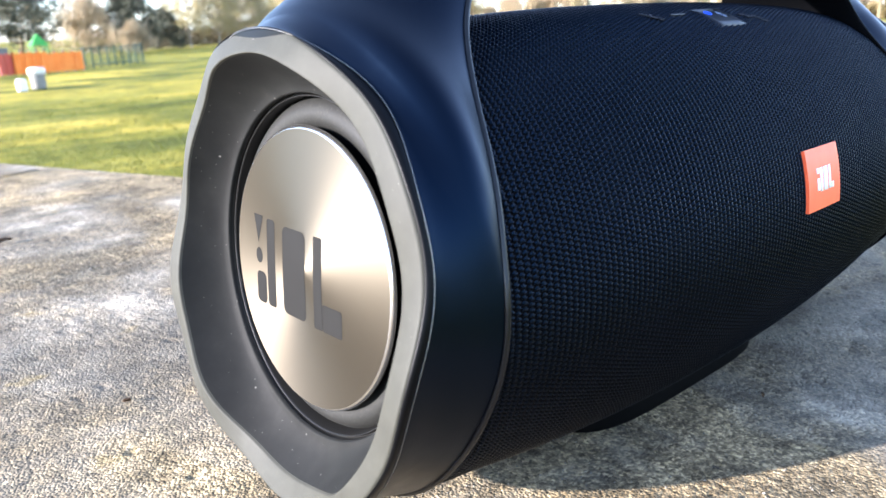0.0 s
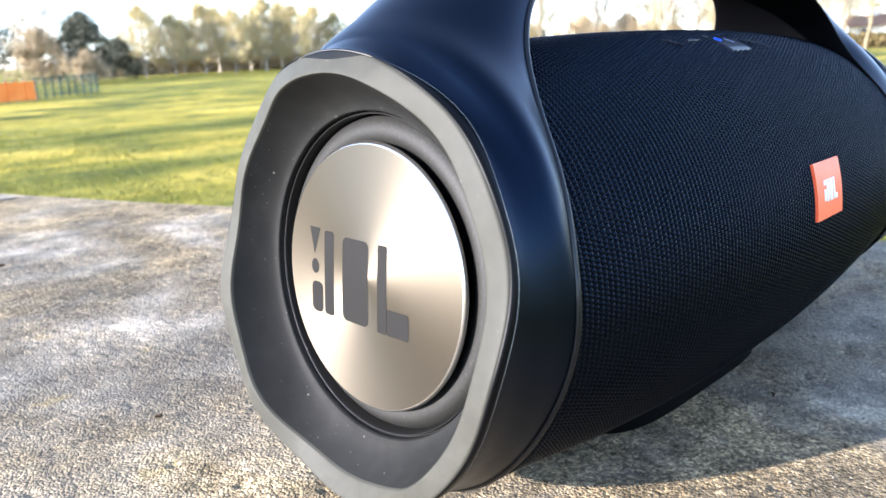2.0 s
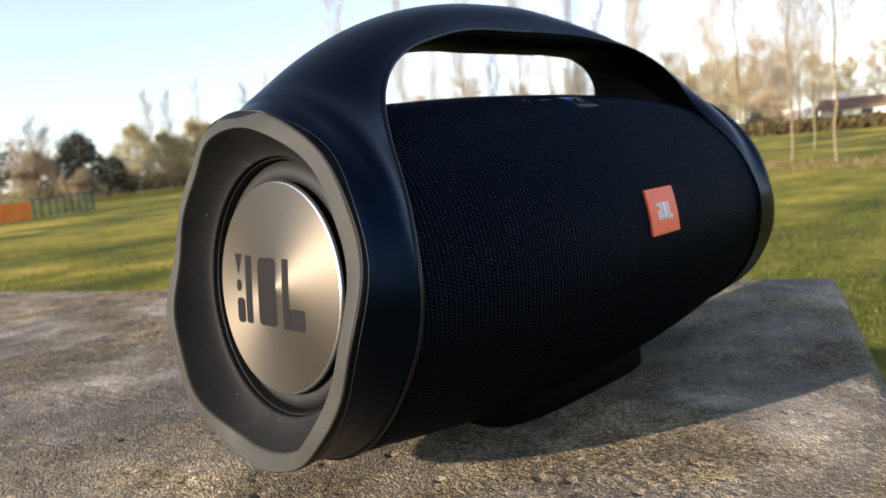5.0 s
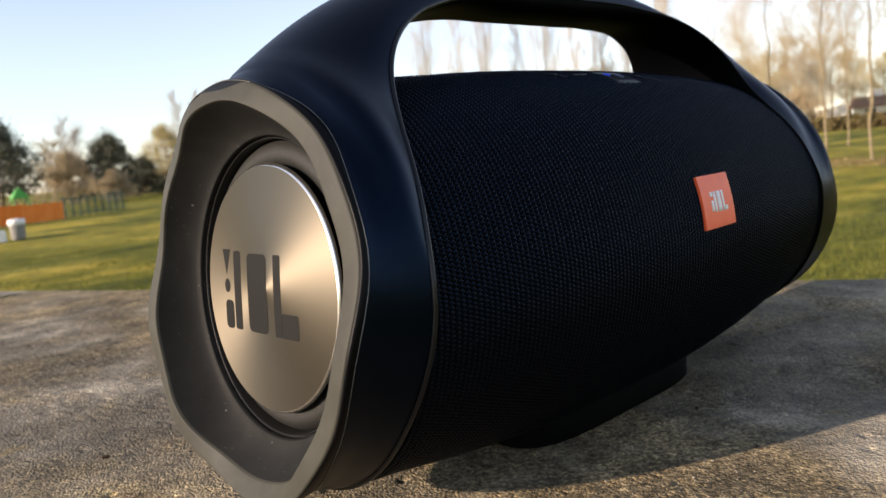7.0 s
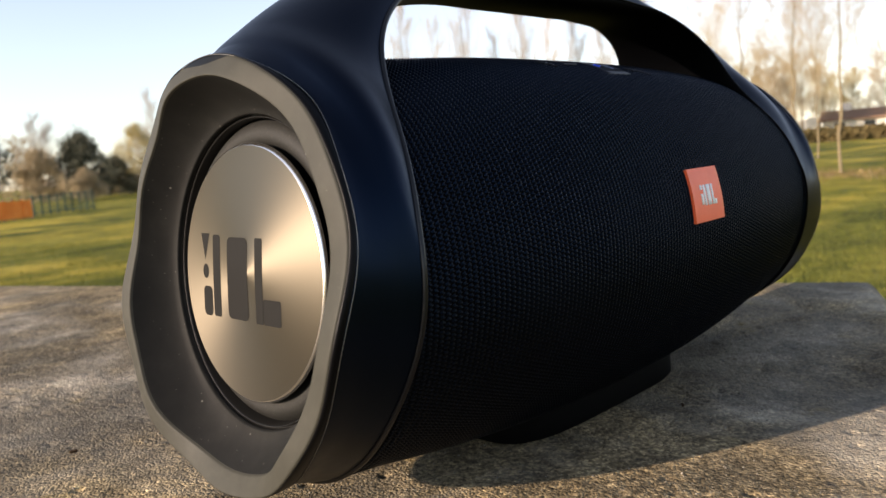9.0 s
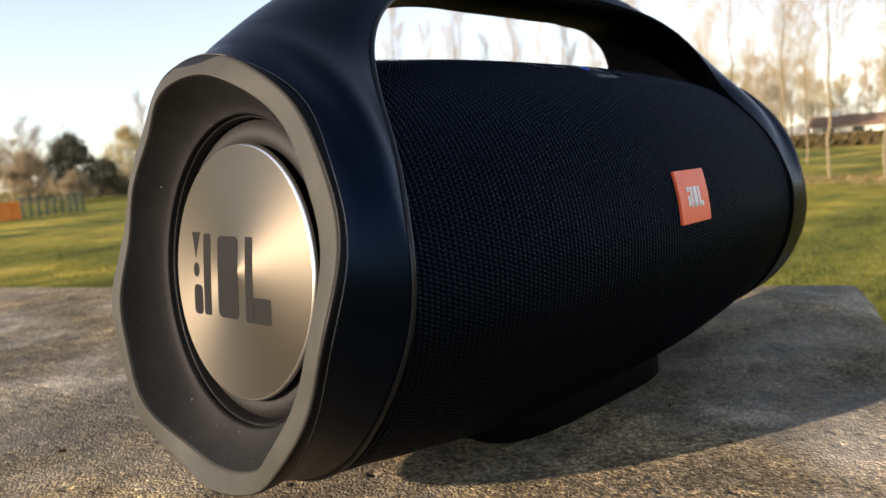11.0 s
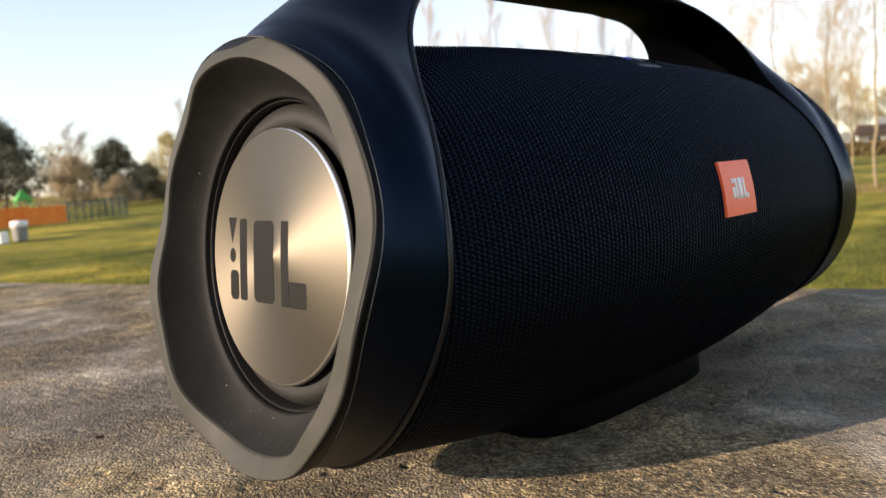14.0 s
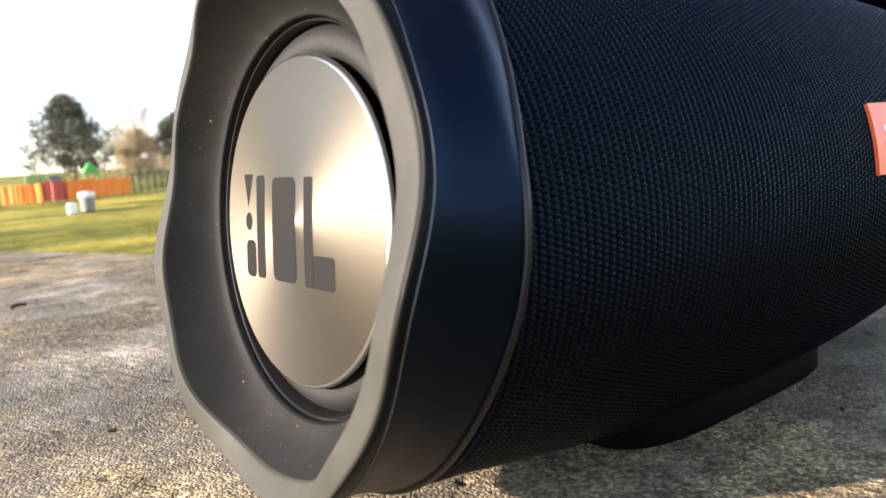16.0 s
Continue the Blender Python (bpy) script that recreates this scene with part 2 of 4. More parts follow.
def varied(name, stops, rough=0.85, scale=None):
    m = material(name, stops[0], rough, spec=0.2)
    if scale:
        n = noise_node(m, scale, 5, 0.65)
        r = ramp(m, n, "Fac", [(0.3, stops[0]), (0.7, stops[-1])])
        bump(m, n, "Fac", 0.5, 0.3 / scale)
    else:
        n = m.node_tree.nodes.new("ShaderNodeNewGeometry")
        r = ramp(m, n, "Random Per Island", [(k / max(1, len(stops) - 1), s) for k, s in enumerate(stops)])
    base_from(m, r)
    return m


BARK = varied("pale bark", [(0.14, 0.11, 0.062), (0.235, 0.19, 0.115)], 0.9, 14)
TWIG = varied("bare twigs", [(0.17, 0.15, 0.132), (0.23, 0.203, 0.178), (0.29, 0.255, 0.22)])
POPLAR_TWIG = varied("pale poplar twigs", [(0.36, 0.32, 0.27), (0.45, 0.4, 0.33), (0.52, 0.45, 0.36)])
GOLD_TWIG = varied("golden twigs", [(0.31, 0.26, 0.115), (0.41, 0.345, 0.165), (0.48, 0.4, 0.21)])
SAPLING_TWIG = varied("yellowish twigs", [(0.3, 0.245, 0.15), (0.38, 0.31, 0.19), (0.45, 0.37, 0.24)])
BROWN_TWIG = varied("brown twigs", [(0.31, 0.245, 0.15), (0.41, 0.325, 0.2)])
NEEDLE = varied("dark conifer foliage", [(0.04, 0.046, 0.03), (0.075, 0.078, 0.052), (0.13, 0.125, 0.088)], 0.7)
HEDGE = varied("brown hedge leaves", [(0.05, 0.045, 0.02), (0.1, 0.075, 0.03), (0.13, 0.1, 0.04)])
LITTER = varied("dead leaves", [(0.15, 0.1, 0.045), (0.24, 0.17, 0.075), (0.3, 0.22, 0.1)])
ORANGE_NET = varied("orange plastic barrier", [(0.75, 0.2, 0.03), (0.85, 0.27, 0.05)], 0.6, 3)
GREEN_METAL = material("green painted metal", (0.025, 0.055, 0.035), 0.6)
GREEN_PLASTIC = varied("bright green plastic", [(0.07, 0.3, 0.05), (0.1, 0.36, 0.07)], 0.5, 6)
LIME = varied("lime green panel", [(0.2, 0.3, 0.1), (0.26, 0.36, 0.13)], 0.6, 6)
RED_PANEL = material("dull red panel", (0.4, 0.07, 0.04), 0.6)
WHITE_PAINT = material("white paint", (0.75, 0.74, 0.7), 0.5)
BIN_GREY = varied("worn grey metal", [(0.2, 0.195, 0.18), (0.34, 0.32, 0.28)], 0.45, 5)
DARK_METAL = material("grey metal", (0.12, 0.12, 0.125), 0.45, 0.4)
RENDER_WALL = varied("white rendered wall", [(0.7, 0.67, 0.6), (0.8, 0.77, 0.7)], 0.85, 1.2)
ROOF_TILE = varied("brown roof tile", [(0.2, 0.125, 0.08), (0.28, 0.175, 0.115)], 0.85, 4)
GLASS_DARK = material("dark window glass", (0.03, 0.035, 0.04), 0.08)
CAR_SILVER = material("silver car paint", (0.5, 0.51, 0.52), 0.3, 0.5)
TYRE = material("black tyre", (0.02, 0.02, 0.02), 0.8)


# ---- mesh helpers ----
def mesh_object(name, bm, mat, smooth=True):
    bmesh.ops.recalc_face_normals(bm, faces=bm.faces)
    me = bpy.data.meshes.new(name)
    bm.to_mesh(me)
    bm.free()
    me.materials.append(mat)
    if smooth:
        me.polygons.foreach_set("use_smooth", [True] * len(me.polygons))
    return new(name, me)


def part(name, bm, mat, parent, label="", smooth=True):
    """One mesh under a thing or a part."""
    ob = mesh_object(name, bm, mat, smooth)
    ob.parent = parent
    return tagged(ob, label)


def raw(name, verts, faces, mat, parent=None, smooth=True):
    me = bpy.data.meshes.new(name)
    me.from_pydata(verts, [], faces)
    me.materials.append(mat)
    if smooth:
        me.polygons.foreach_set("use_smooth", [True] * len(me.polygons))
    ob = new(name, me)
    ob.parent = parent
    return ob


def empty(name, place=(0, 0, 0), turn=0.0):
    ob = new(name)
    ob.empty_display_size = 0.05
    ob.matrix_world = pose(*place, 0, 0, turn)
    return ob


def box(bm, x0, x1, y0, y1, z0, z1, bevel=0.0):
    g = bmesh.ops.create_cube(bm, size=1.0)
    bmesh.ops.scale(bm, vec=(x1 - x0, y1 - y0, z1 - z0), verts=g["verts"])
    bmesh.ops.translate(bm, vec=((x0 + x1) / 2, (y0 + y1) / 2, (z0 + z1) / 2), verts=g["verts"])
    if bevel:
        edges = list({e for v in g["verts"] for e in v.link_edges})
        bmesh.ops.bevel(bm, geom=edges, offset=bevel, segments=2, profile=0.5, affect="EDGES")
    return bm


def skin(bm, loops, closed_ring=True, close_ends=(False, False)):
    """Quads between loops of points, each loop a list of the same length."""
    rows = [[bm.verts.new(p) for p in loop] for loop in loops]
    n = len(rows[0])
    for a, b in zip(rows, rows[1:]):
        for k in range(n if closed_ring else n - 1):
            q = (a[k], a[(k + 1) % n], b[(k + 1) % n], b[k])
            bm.faces.new(q)
    if close_ends[0]:
        bm.faces.new(rows[0])
    if close_ends[1]:
        bm.faces.new(rows[-1])
    return bm


def smooth01(a, b, x):
    t = min(1.0, max(0.0, (x - a) / (b - a)))
    return t * t * (3 - 2 * t)


# ---- the concrete table ----
CORNER = Vector((0.443, -0.055, 0.0))
U = Vector((-0.385, 0.923, 0.0)).normalized()      # along the far edge
V = Vector((-0.923, -0.385, 0.0))                   # along the short edge
LONG, WIDE, THICK, GROUND = 2.74, 1.52, 0.075, -0.76
table = tagged(empty("concrete_table", (CORNER.x, CORNER.y, GROUND)), "weathered grey concrete table with rough lichen-spotted top, standing on grass", "table")
to_table = table.matrix_world.inverted()


def hash01(ix, iy, seed):
    """A repeatable number from 0 to 1 for each cell of a grid."""
    h = (ix.astype(np.int64) * 374761393 + iy.astype(np.int64) * 668265263 + seed * 974711) & 0xFFFFFFFF
    h = ((h ^ (h >> 13)) * 1274126177) & 0xFFFFFFFF
    return ((h ^ (h >> 16)) & 0xFFFFFF) / 16777216.0


def grains(x, y, size, seed):
    """Distance to the nearest of scattered grain middles, in grain sizes, and that grain's own number."""
    gx, gy = x / size, y / size
    ix, iy = np.floor(gx), np.floor(gy)
    near, own = np.full(x.shape, 9.0), np.zeros(x.shape)
    for dx in (-1, 0, 1):
        for dy in (-1, 0, 1):
            cx, cy = ix + dx, iy + dy
            d = np.hypot(cx + hash01(cx, cy, seed) - gx, cy + hash01(cx, cy, seed + 7) - gy)
            own = np.where(d < near, hash01(cx, cy, seed + 13), own)
            near = np.minimum(d, near)
    return near, own


def soft_noise(x, y, size, seed):
    """Smooth noise from 0 to 1 with features of a size."""
    gx, gy = x / size, y / size
    ix, iy = np.floor(gx), np.floor(gy)
    fx, fy = gx - ix, gy - iy
    fx, fy = fx * fx * (3 - 2 * fx), fy * fy * (3 - 2 * fy)
    a = hash01(ix, iy, seed) * (1 - fx) + hash01(ix + 1, iy, seed) * fx
    b = hash01(ix, iy + 1, seed) * (1 - fx) + hash01(ix + 1, iy + 1, seed) * fx
    return a * (1 - fy) + b * fy


def relief(x, y):
    """Height of the worn concrete: swells, exposed aggregate where the skin is gone, and pits."""
    worn = np.clip((0.6 * soft_noise(x, y, 0.11, 1) + 0.4 * soft_noise(x, y, 0.035, 2) - 0.25) / 0.35, 0.25, 1)
    d, own = grains(x, y, 0.0031, 3)
    z = 0.0009 * worn * (0.25 + 0.75 * own) * (np.clip(1 - 1.5 * d * d, 0, 1) - 0.35)
    d, own = grains(x, y, 0.0062, 5)
    z += 0.0008 * worn * np.where(own > 0.55, np.clip(1 - 2.6 * d * d, 0, 1), 0)
    d, own = grains(x, y, 0.021, 11)
    z -= 0.0014 * np.where(own > 0.72, np.clip(1 - 26 * d * d, 0, 1), 0)
    return z + 0.0022 * (soft_noise(x, y, 0.16, 21) - 0.5) + 0.0009 * (soft_noise(x, y, 0.03, 22) - 0.5) - 0.0006


def table_top():
    us = np.concatenate([np.linspace(0, 0.012, 6)[:-1], np.arange(0.012, 0.46, 0.0013), np.arange(0.46, 1.3, 0.004), np.linspace(1.3, LONG, 60)])
    vs = np.concatenate([np.linspace(0, 0.012, 6)[:-1], np.arange(0.012, 0.14, 0.003), np.arange(0.14, 0.83, 0.0015), np.arange(0.83, 1.1, 0.004), np.linspace(1.1, WIDE, 30)])
    u, v = np.meshgrid(us, vs, indexing="ij")
    x, y = CORNER.x + U.x * u + V.x * v, CORNER.y + U.y * u + V.y * v
    edge = np.minimum(np.minimum(u, v), np.minimum(LONG - u, WIDE - v))
    chip = 0.004 * (soft_noise(x, y, 0.03, 31) - 0.5) + 0.006
    z = relief(x, y) - chip * np.clip(1 - edge / 0.012, 0, 1) ** 2
    n, m = u.shape
    top = np.stack([x - CORNER.x, y - CORNER.y, z - GROUND], -1)
    grid = np.arange(n * m).reshape(n, m)
    verts = [top.reshape(-1, 3)]
    faces = np.stack([grid[:-1, :-1], grid[:-1, 1:], grid[1:, 1:], grid[1:, :-1]], -1).reshape(-1, 4).tolist()
    rim = np.concatenate([grid[0, :-1], grid[:-1, -1], grid[-1, :0:-1], grid[:0:-1, 0]])
    above, base = rim, top.reshape(-1, 3)[rim]
    count = n * m
    for k in range(1, 9):
        w = 0.005 * (soft_noise(base[:, 0] + 0.013 * k, base[:, 1] - 0.017 * k, 0.022, 41) - 0.5)
        verts.append(np.stack([base[:, 0] + w, base[:, 1] + w, base[:, 2] - (THICK - 0.006) * k / 8], -1))
        below = np.arange(count, count + len(rim))
        faces += np.stack([above, np.roll(above, -1), np.roll(below, -1), below], -1).tolist()
        above, count = below, count + len(rim)
    faces.append(above.tolist())
    return raw("table_top", np.concatenate(verts).tolist(), faces, CONCRETE, table)


table_top()
for along in (0.5, LONG - 0.5):
    bm = bmesh.new()
    box(bm, -0.08, 0.08, -0.5, 0.5, 0, -GROUND - THICK, 0.012)
    middle = CORNER + U * along + V * (WIDE / 2)
    bm.transform(Matrix.Translation((middle.x - CORNER.x, middle.y - CORNER.y, 0)) @ Matrix.Rotation(math.atan2(U.y, U.x), 4, "Z"))
    part("leg", bm, CONCRETE, table, smooth=False)


# loose and half-bedded grains of the worn top, round the speaker
def grit():
    rng = np.random.default_rng(7)
    verts, faces = [], []
    octa = ((1, 0, 0), (0, 1, 0), (-1, 0, 0), (0, -1, 0), (0, 0, 1))
    u, v = rng.uniform(0.02, 1.15, 42000), rng.uniform(0.02, 0.95, 42000)
    px, py = CORNER.x + U.x * u + V.x * v, CORNER.y + U.y * u + V.y * v
    lies = relief(px, py) - 0.0002
    bed = soft_noise(px, py, 0.07, 51) * 2 - 1 > rng.uniform(-0.6, 0.5, 42000)
    for x0, y0, z in zip(px[bed].tolist(), py[bed].tolist(), lies[bed].tolist()):
        r = rng.uniform(0.0005, 0.0013)
        turn, flat = rng.uniform(0, 6.28), rng.uniform(0.35, 0.8)
        c, s, n = math.cos(turn), math.sin(turn), len(verts)
        for x, y, h in octa:
            q = r * rng.uniform(0.7, 1.3)
            verts.append((x0 + q * (c * x - s * y), y0 + q * 0.8 * (s * x + c * y), z + (q * flat if h else -0.0003)))
        faces += [(n, n + 1, n + 4), (n + 1, n + 2, n + 4), (n + 2, n + 3, n + 4), (n + 3, n, n + 4)]
    ob = raw("surface_grit", verts, faces, GRIT, smooth=False)
    return tagged(ob, "pale and dark sandy grit bedded in the worn concrete", "grit", kind="stuff")


grit()


# ---- the speaker ----
speaker = tagged(empty("portable_speaker", (-0.028, 0, 0)), "black barrel-shaped portable speaker with carrying handle on a concrete table", "speaker")
SEAM, SEAM_FAR, RIM_R, RIM_Z, OFF = 0.1845, 0.197, 0.0895, 0.1178, 0.028
END_Y, END_Z, TILT, YAW, FAR = 0.0055, 0.1155, 0.095, 0.0166, 0.0022      # middle of the near end face, how far it leans, and how much longer the far half is


def section(x):
    """Half width, half height and middle height of the body at x."""
    a = min(abs(x), 0.19) / 0.183
    w, h, c = 0.0965 - 0.0085 * a**2.2, 0.103 - 0.0115 * a**2.2, 0.109 + 0.0037 * a * a
    s = smooth01(0.18, 0.212, abs(x))
    return w + (RIM_R - w) * s, h + (RIM_R - h) * s, c + (RIM_Z - c) * s


def chin(deg):
    """How much deeper the end bands reach below than a circle."""
    return 0.003 * max(0.0, -math.sin(radians(deg))) ** 2


def body_point(x, deg, out=0.0):
    """A point on the body: 0 degrees is the front, 90 the top."""
    out += chin(deg) * smooth01(0.165, 0.2, abs(x))
    w, h, c = section(x)
    t = radians(deg)
    r = w * h / math.hypot(h * math.cos(t), w * math.sin(t)) + out
    return Vector((x, END_Y * smooth01(0.178, 0.212, -x) - r * math.cos(t), c + r * math.sin(t)))


def seam_reach(x):
    """Degrees either side of the top that the frame covers at x."""
    if x < 0:
        d = SEAM + x
        return 13 + 82 * math.exp(-d / 0.017) + 85 * math.exp(-d / 0.0012)
    d = SEAM_FAR - x
    return 13 + 80 * math.exp(-d / 0.026) + 87 * math.exp(-d / 0.0015)


def ripple(deg, mean, lean, c2, s3, c4, s5, c6, s9):
    """A wavy line round the end, the same on both sides of the middle: millimetres along the axis."""
    t = radians(deg)
    return 0.001 * (mean + 90 * YAW * math.cos(t) + lean * math.sin(t) + c2 * math.cos(2 * t) + s3 * math.sin(3 * t) + c4 * math.cos(4 * t) + s5 * math.sin(5 * t) + c6 * math.cos(6 * t) + s9 * math.sin(9 * t))


def frame_edge_x(deg):
    """The thin line where the handle frame begins."""
    return ripple(deg, -211.8, 7.2, -1.1, 4.7, -1.3, 0.0, 1.0, 0.95)


def lip_in(deg):
    """The lip's inner edge: radius and place along the axis."""
    t = radians(deg)
    return 0.0824 + 0.4 * chin(deg) + 0.0011 * math.sin(t) - 0.0016 * math.cos(2 * t), ripple(deg, -217.0, 6.7, -0.3, 4.4, 0.6, -0.55, 0.0, 0.95)


def lip_out(deg):
    """The lip's outer edge."""
    t = radians(deg)
    return 0.0903 + chin(deg) + 0.002 * math.sin(t) - 0.0008 * math.cos(2 * t), ripple(deg, -217.0, 10.3, -0.3, 3.3, 0.25, 0.55, -0.45, 1.05)


def seam_x(deg, side=-1):
    """Where the frame ends and the fabric begins, for an angle."""
    off = abs(((deg - 90 + 180) % 360) - 180)
    end = SEAM if side < 0 else SEAM_FAR
    lo, hi = 0.0, 0.12
    for _ in range(40):
        m = (lo + hi) / 2
        lo, hi = (m, hi) if seam_reach(side * (end - m)) > off else (lo, m)
    return end - lo + (0.0005 + 0.0065 * smooth01(0.0, 0.75, -math.sin(radians(deg))) if side < 0 else 0.0)


def crest(x):
    """The handle's top line over x."""
    side = -1 if x < 0 else 1
    ridge = 0.272 - (0.063 if x < 0 else 0.0685) * (abs(x) / (0.206 if x < 0 else 0.224)) ** (2.85 if x < 0 else 1.55)
    low = body_point(x, 90, 0.0015).z
    return Vector((x, 0, low + max(0.0, ridge - low) * smooth01(-0.004, 0.013 if x < 0 else 0.018, (0 if x < 0 else FAR) - frame_edge_x(90) - abs(x))))


def blend_line(points, steps, soft):
    """A smoothed polyline through points, evenly stepped."""
    p = np.array([tuple(q) for q in points])
    d = np.concatenate([[0], np.cumsum(np.linalg.norm(np.diff(p[:, :3], axis=0), axis=1))])
    u = np.linspace(0, d[-1], steps)
    line = np.stack([np.interp(u, d, p[:, k]) for k in range(p.shape[1])], axis=1)
    n = max(1, int(soft / (d[-1] / steps)))
    for _ in range(3):
        padded = np.concatenate([2 * line[0] - line[n:0:-1], line, 2 * line[-1] - line[-2:-n - 2:-1]])
        line = np.stack([np.convolve(padded[:, k], np.ones(2 * n + 1) / (2 * n + 1), "valid") for k in range(p.shape[1])], axis=1)
    return line


LOW_DEG = 8
COLS = 64


def handle_edge(side):
    """The front lower edge of stub and grip, with the crest's x beside it."""
    rows = []
    for deg, cx in ((LOW_DEG, 0.2), (25, 0.198), (38, 0.1955), (49, 0.1925)):
        p = body_point(side * seam_x(deg, side), deg, 0.0015)
        rows.append((p.x, p.y, p.z, side * (cx + (0.0035 if side > 0 else 0.0))))
    out = 0.0 if side < 0 else 0.0125
    shoulder = ((0.1575, 0.0465, 0.2045, 0.189), (0.15, 0.041, 0.217, 0.176), (0.139, 0.036, 0.2275, 0.16), (0.1245, 0.032, 0.236, 0.142), (0.107, 0.029, 0.2415, 0.12), (0.09, 0.0265, 0.2458, 0.098)) if side < 0 else ((0.1575, 0.0465, 0.2045, 0.189), (0.1545, 0.041, 0.217, 0.178), (0.1458, 0.036, 0.2285, 0.163), (0.1343, 0.032, 0.237, 0.1455), (0.1197, 0.029, 0.2425, 0.1255), (0.103, 0.0265, 0.2465, 0.105))
    for x, half, z, cx in shoulder:
        rows.append((side * (x + out * smooth01(0.07, 0.16, x)), -half, z - 0.45 * out * smooth01(0.09, 0.16, x), side * (cx + 0.3 * out)))
    for x, half, z in ((0.076, 0.0245, 0.249), (0.055, 0.0225, 0.2515), (0.025, 0.0215, 0.2518), (0.0, 0.0215, 0.2518)):
        rows.append((side * x, -half, z, side * x))
    line = blend_line(rows, 150, 0.0085)
    line[-1, 0] = line[-1, 3] = 0.0
    return line


def handle_section(row, f):
    """A closed loop round the handle: over the crest, then back below."""
    x, y, z, cx = row
    half, mid, top = -y, Vector((x, 0, z)), crest(cx)
    up = top - mid
    p = 1.05 - 0.2 * smooth01(0.4, 0.95, f) if x < 0 else 1.05 - 0.36 * smooth01(0.15, 0.4, f) + 0.16 * smooth01(0.6, 0.95, f)
    loop = []
    for j in range(COLS + 1):
        t = math.pi * j / COLS
        c, s = math.cos(t), math.sin(t)
        loop.append(mid + up * abs(s) ** p + Vector((0, -half * math.copysign(abs(c) ** p, c), 0)))
    deep = up.normalized() * (0.004 + 0.006 * smooth01(0.55, 0.9, f))
    for j in range(COLS + 1):
        t = math.pi * j / COLS
        c, s = math.cos(t), math.sin(t)
        loop.append(mid - deep * abs(s) ** 0.7 + Vector((0, half * math.copysign(abs(c) ** 0.8, c), 0)))
    return loop


bm = bmesh.new()
edges = {side: handle_edge(side) for side in (-1, 1)}
near_loops = [handle_section(r, k / 149) for k, r in enumerate(edges[-1])]
far_loops = [handle_section(r, k / 149) for k, r in enumerate(edges[1])]
arch = near_loops + far_loops[-2::-1]
skin(bm, [loop[:COLS + 1] for loop in arch], closed_ring=False)
for side, first in ((-1, near_loops[0]), (1, far_loops[0])):
    end = SEAM if side < 0 else SEAM_FAR
    # the band between the wavy rim and the seam, and up to the foot of the handle
    turns = [90 + LOW_DEG - 90 - k * (180 + 2 * LOW_DEG) / 90 for k in range(1, 90)]
    goal = [(d, p) for d, p in zip(np.linspace(180 - LOW_DEG, LOW_DEG, COLS + 1), first[COLS::-1])]
    goal += [(d, body_point(side * seam_x(d, side), d, 0.0015)) for d in turns]
    rows = []
    for q in (-0.02, 0.0, 0.03, 0.08, 0.16, 0.26, 0.37, 0.48, 0.59, 0.7, 0.8, 0.9, 0.96, 1.0):
        row = []
        for d, p in goal:
            x0 = frame_edge_x(d) if side < 0 else FAR - frame_edge_x(d)
            if q == 1.0:
                row.append(p)
                continue
            spoke = Vector((0, p.y, p.z - section(p.x)[2]))
            turn = math.degrees(math.atan2(spoke.z, -spoke.y))
            turn += 360 * round((d - turn) / 360)
            out = spoke.length - (body_point(p.x, turn) - Vector((p.x, 0, section(p.x)[2]))).length
            f = max(0.0, q)
            row.append(body_point(x0 + (p.x - x0) * f, d + (turn - d) * f, 0.0015 + (out - 0.0015) * f * f * (2 - f) if q >= 0 else -0.006))
        rows.append(row)
    skin(bm, rows)
    skin(bm, [[body_point(side * seam_x(d, side), d, 0.0015) for d in turns], [body_point(side * (seam_x(d, side) - 0.0005), d, -0.006) for d in turns]], closed_ring=False)
bmesh.ops.remove_doubles(bm, verts=bm.verts, dist=0.00003)
keep = {tuple(round(c, 4) for c in loop[k]) for loop in near_loops + far_loops for k in (0, COLS)}
soft = []
for v in bm.verts:
    gap = -frame_edge_x(math.degrees(math.atan2(v.co.z - RIM_Z, -v.co.y))) - abs(v.co.x)
    if v.co.z > 0.125 and not v.is_boundary and gap > 0.001 and not v.is_boundary and tuple(round(c, 4) for c in v.co) not in keep:
        soft.append(v)
for _ in range(30):
    bmesh.ops.smooth_vert(bm, verts=soft, factor=0.5, use_axis_x=True, use_axis_y=True, use_axis_z=True)
far_leg = [v for v in soft if v.co.x > 0.09]
for _ in range(90):
    bmesh.ops.smooth_vert(bm, verts=far_leg, factor=0.5, use_axis_x=True, use_axis_y=True, use_axis_z=True)
part("handle_frame", bm, GLOSS_BLACK, speaker, "satin black plastic handle and end bands")
part("grip_lining", skin(bmesh.new(), [loop[COLS + 1:] for loop in arch], closed_ring=False), LINING, speaker, "matt black rubber lining under the handle")


def tube(bm, points, radius, sides=8, closed=False):
    loops = []
    n = len(points)
    for k, p in enumerate(points):
        a = points[(k - 1) % n] if closed or k else p
        b = points[(k + 1) % n] if closed or k < n - 1 else p
        t = (b - a).normalized()
        u = t.orthogonal().normalized() if not loops else (u - t * u.dot(t)).normalized()
        w = t.cross(u)
        loops.append([p + radius * (math.cos(6.2832 * j / sides) * u + math.sin(6.2832 * j / sides) * w) for j in range(sides)])
    if closed:
        loops.append(loops[0])
    return skin(bm, loops)


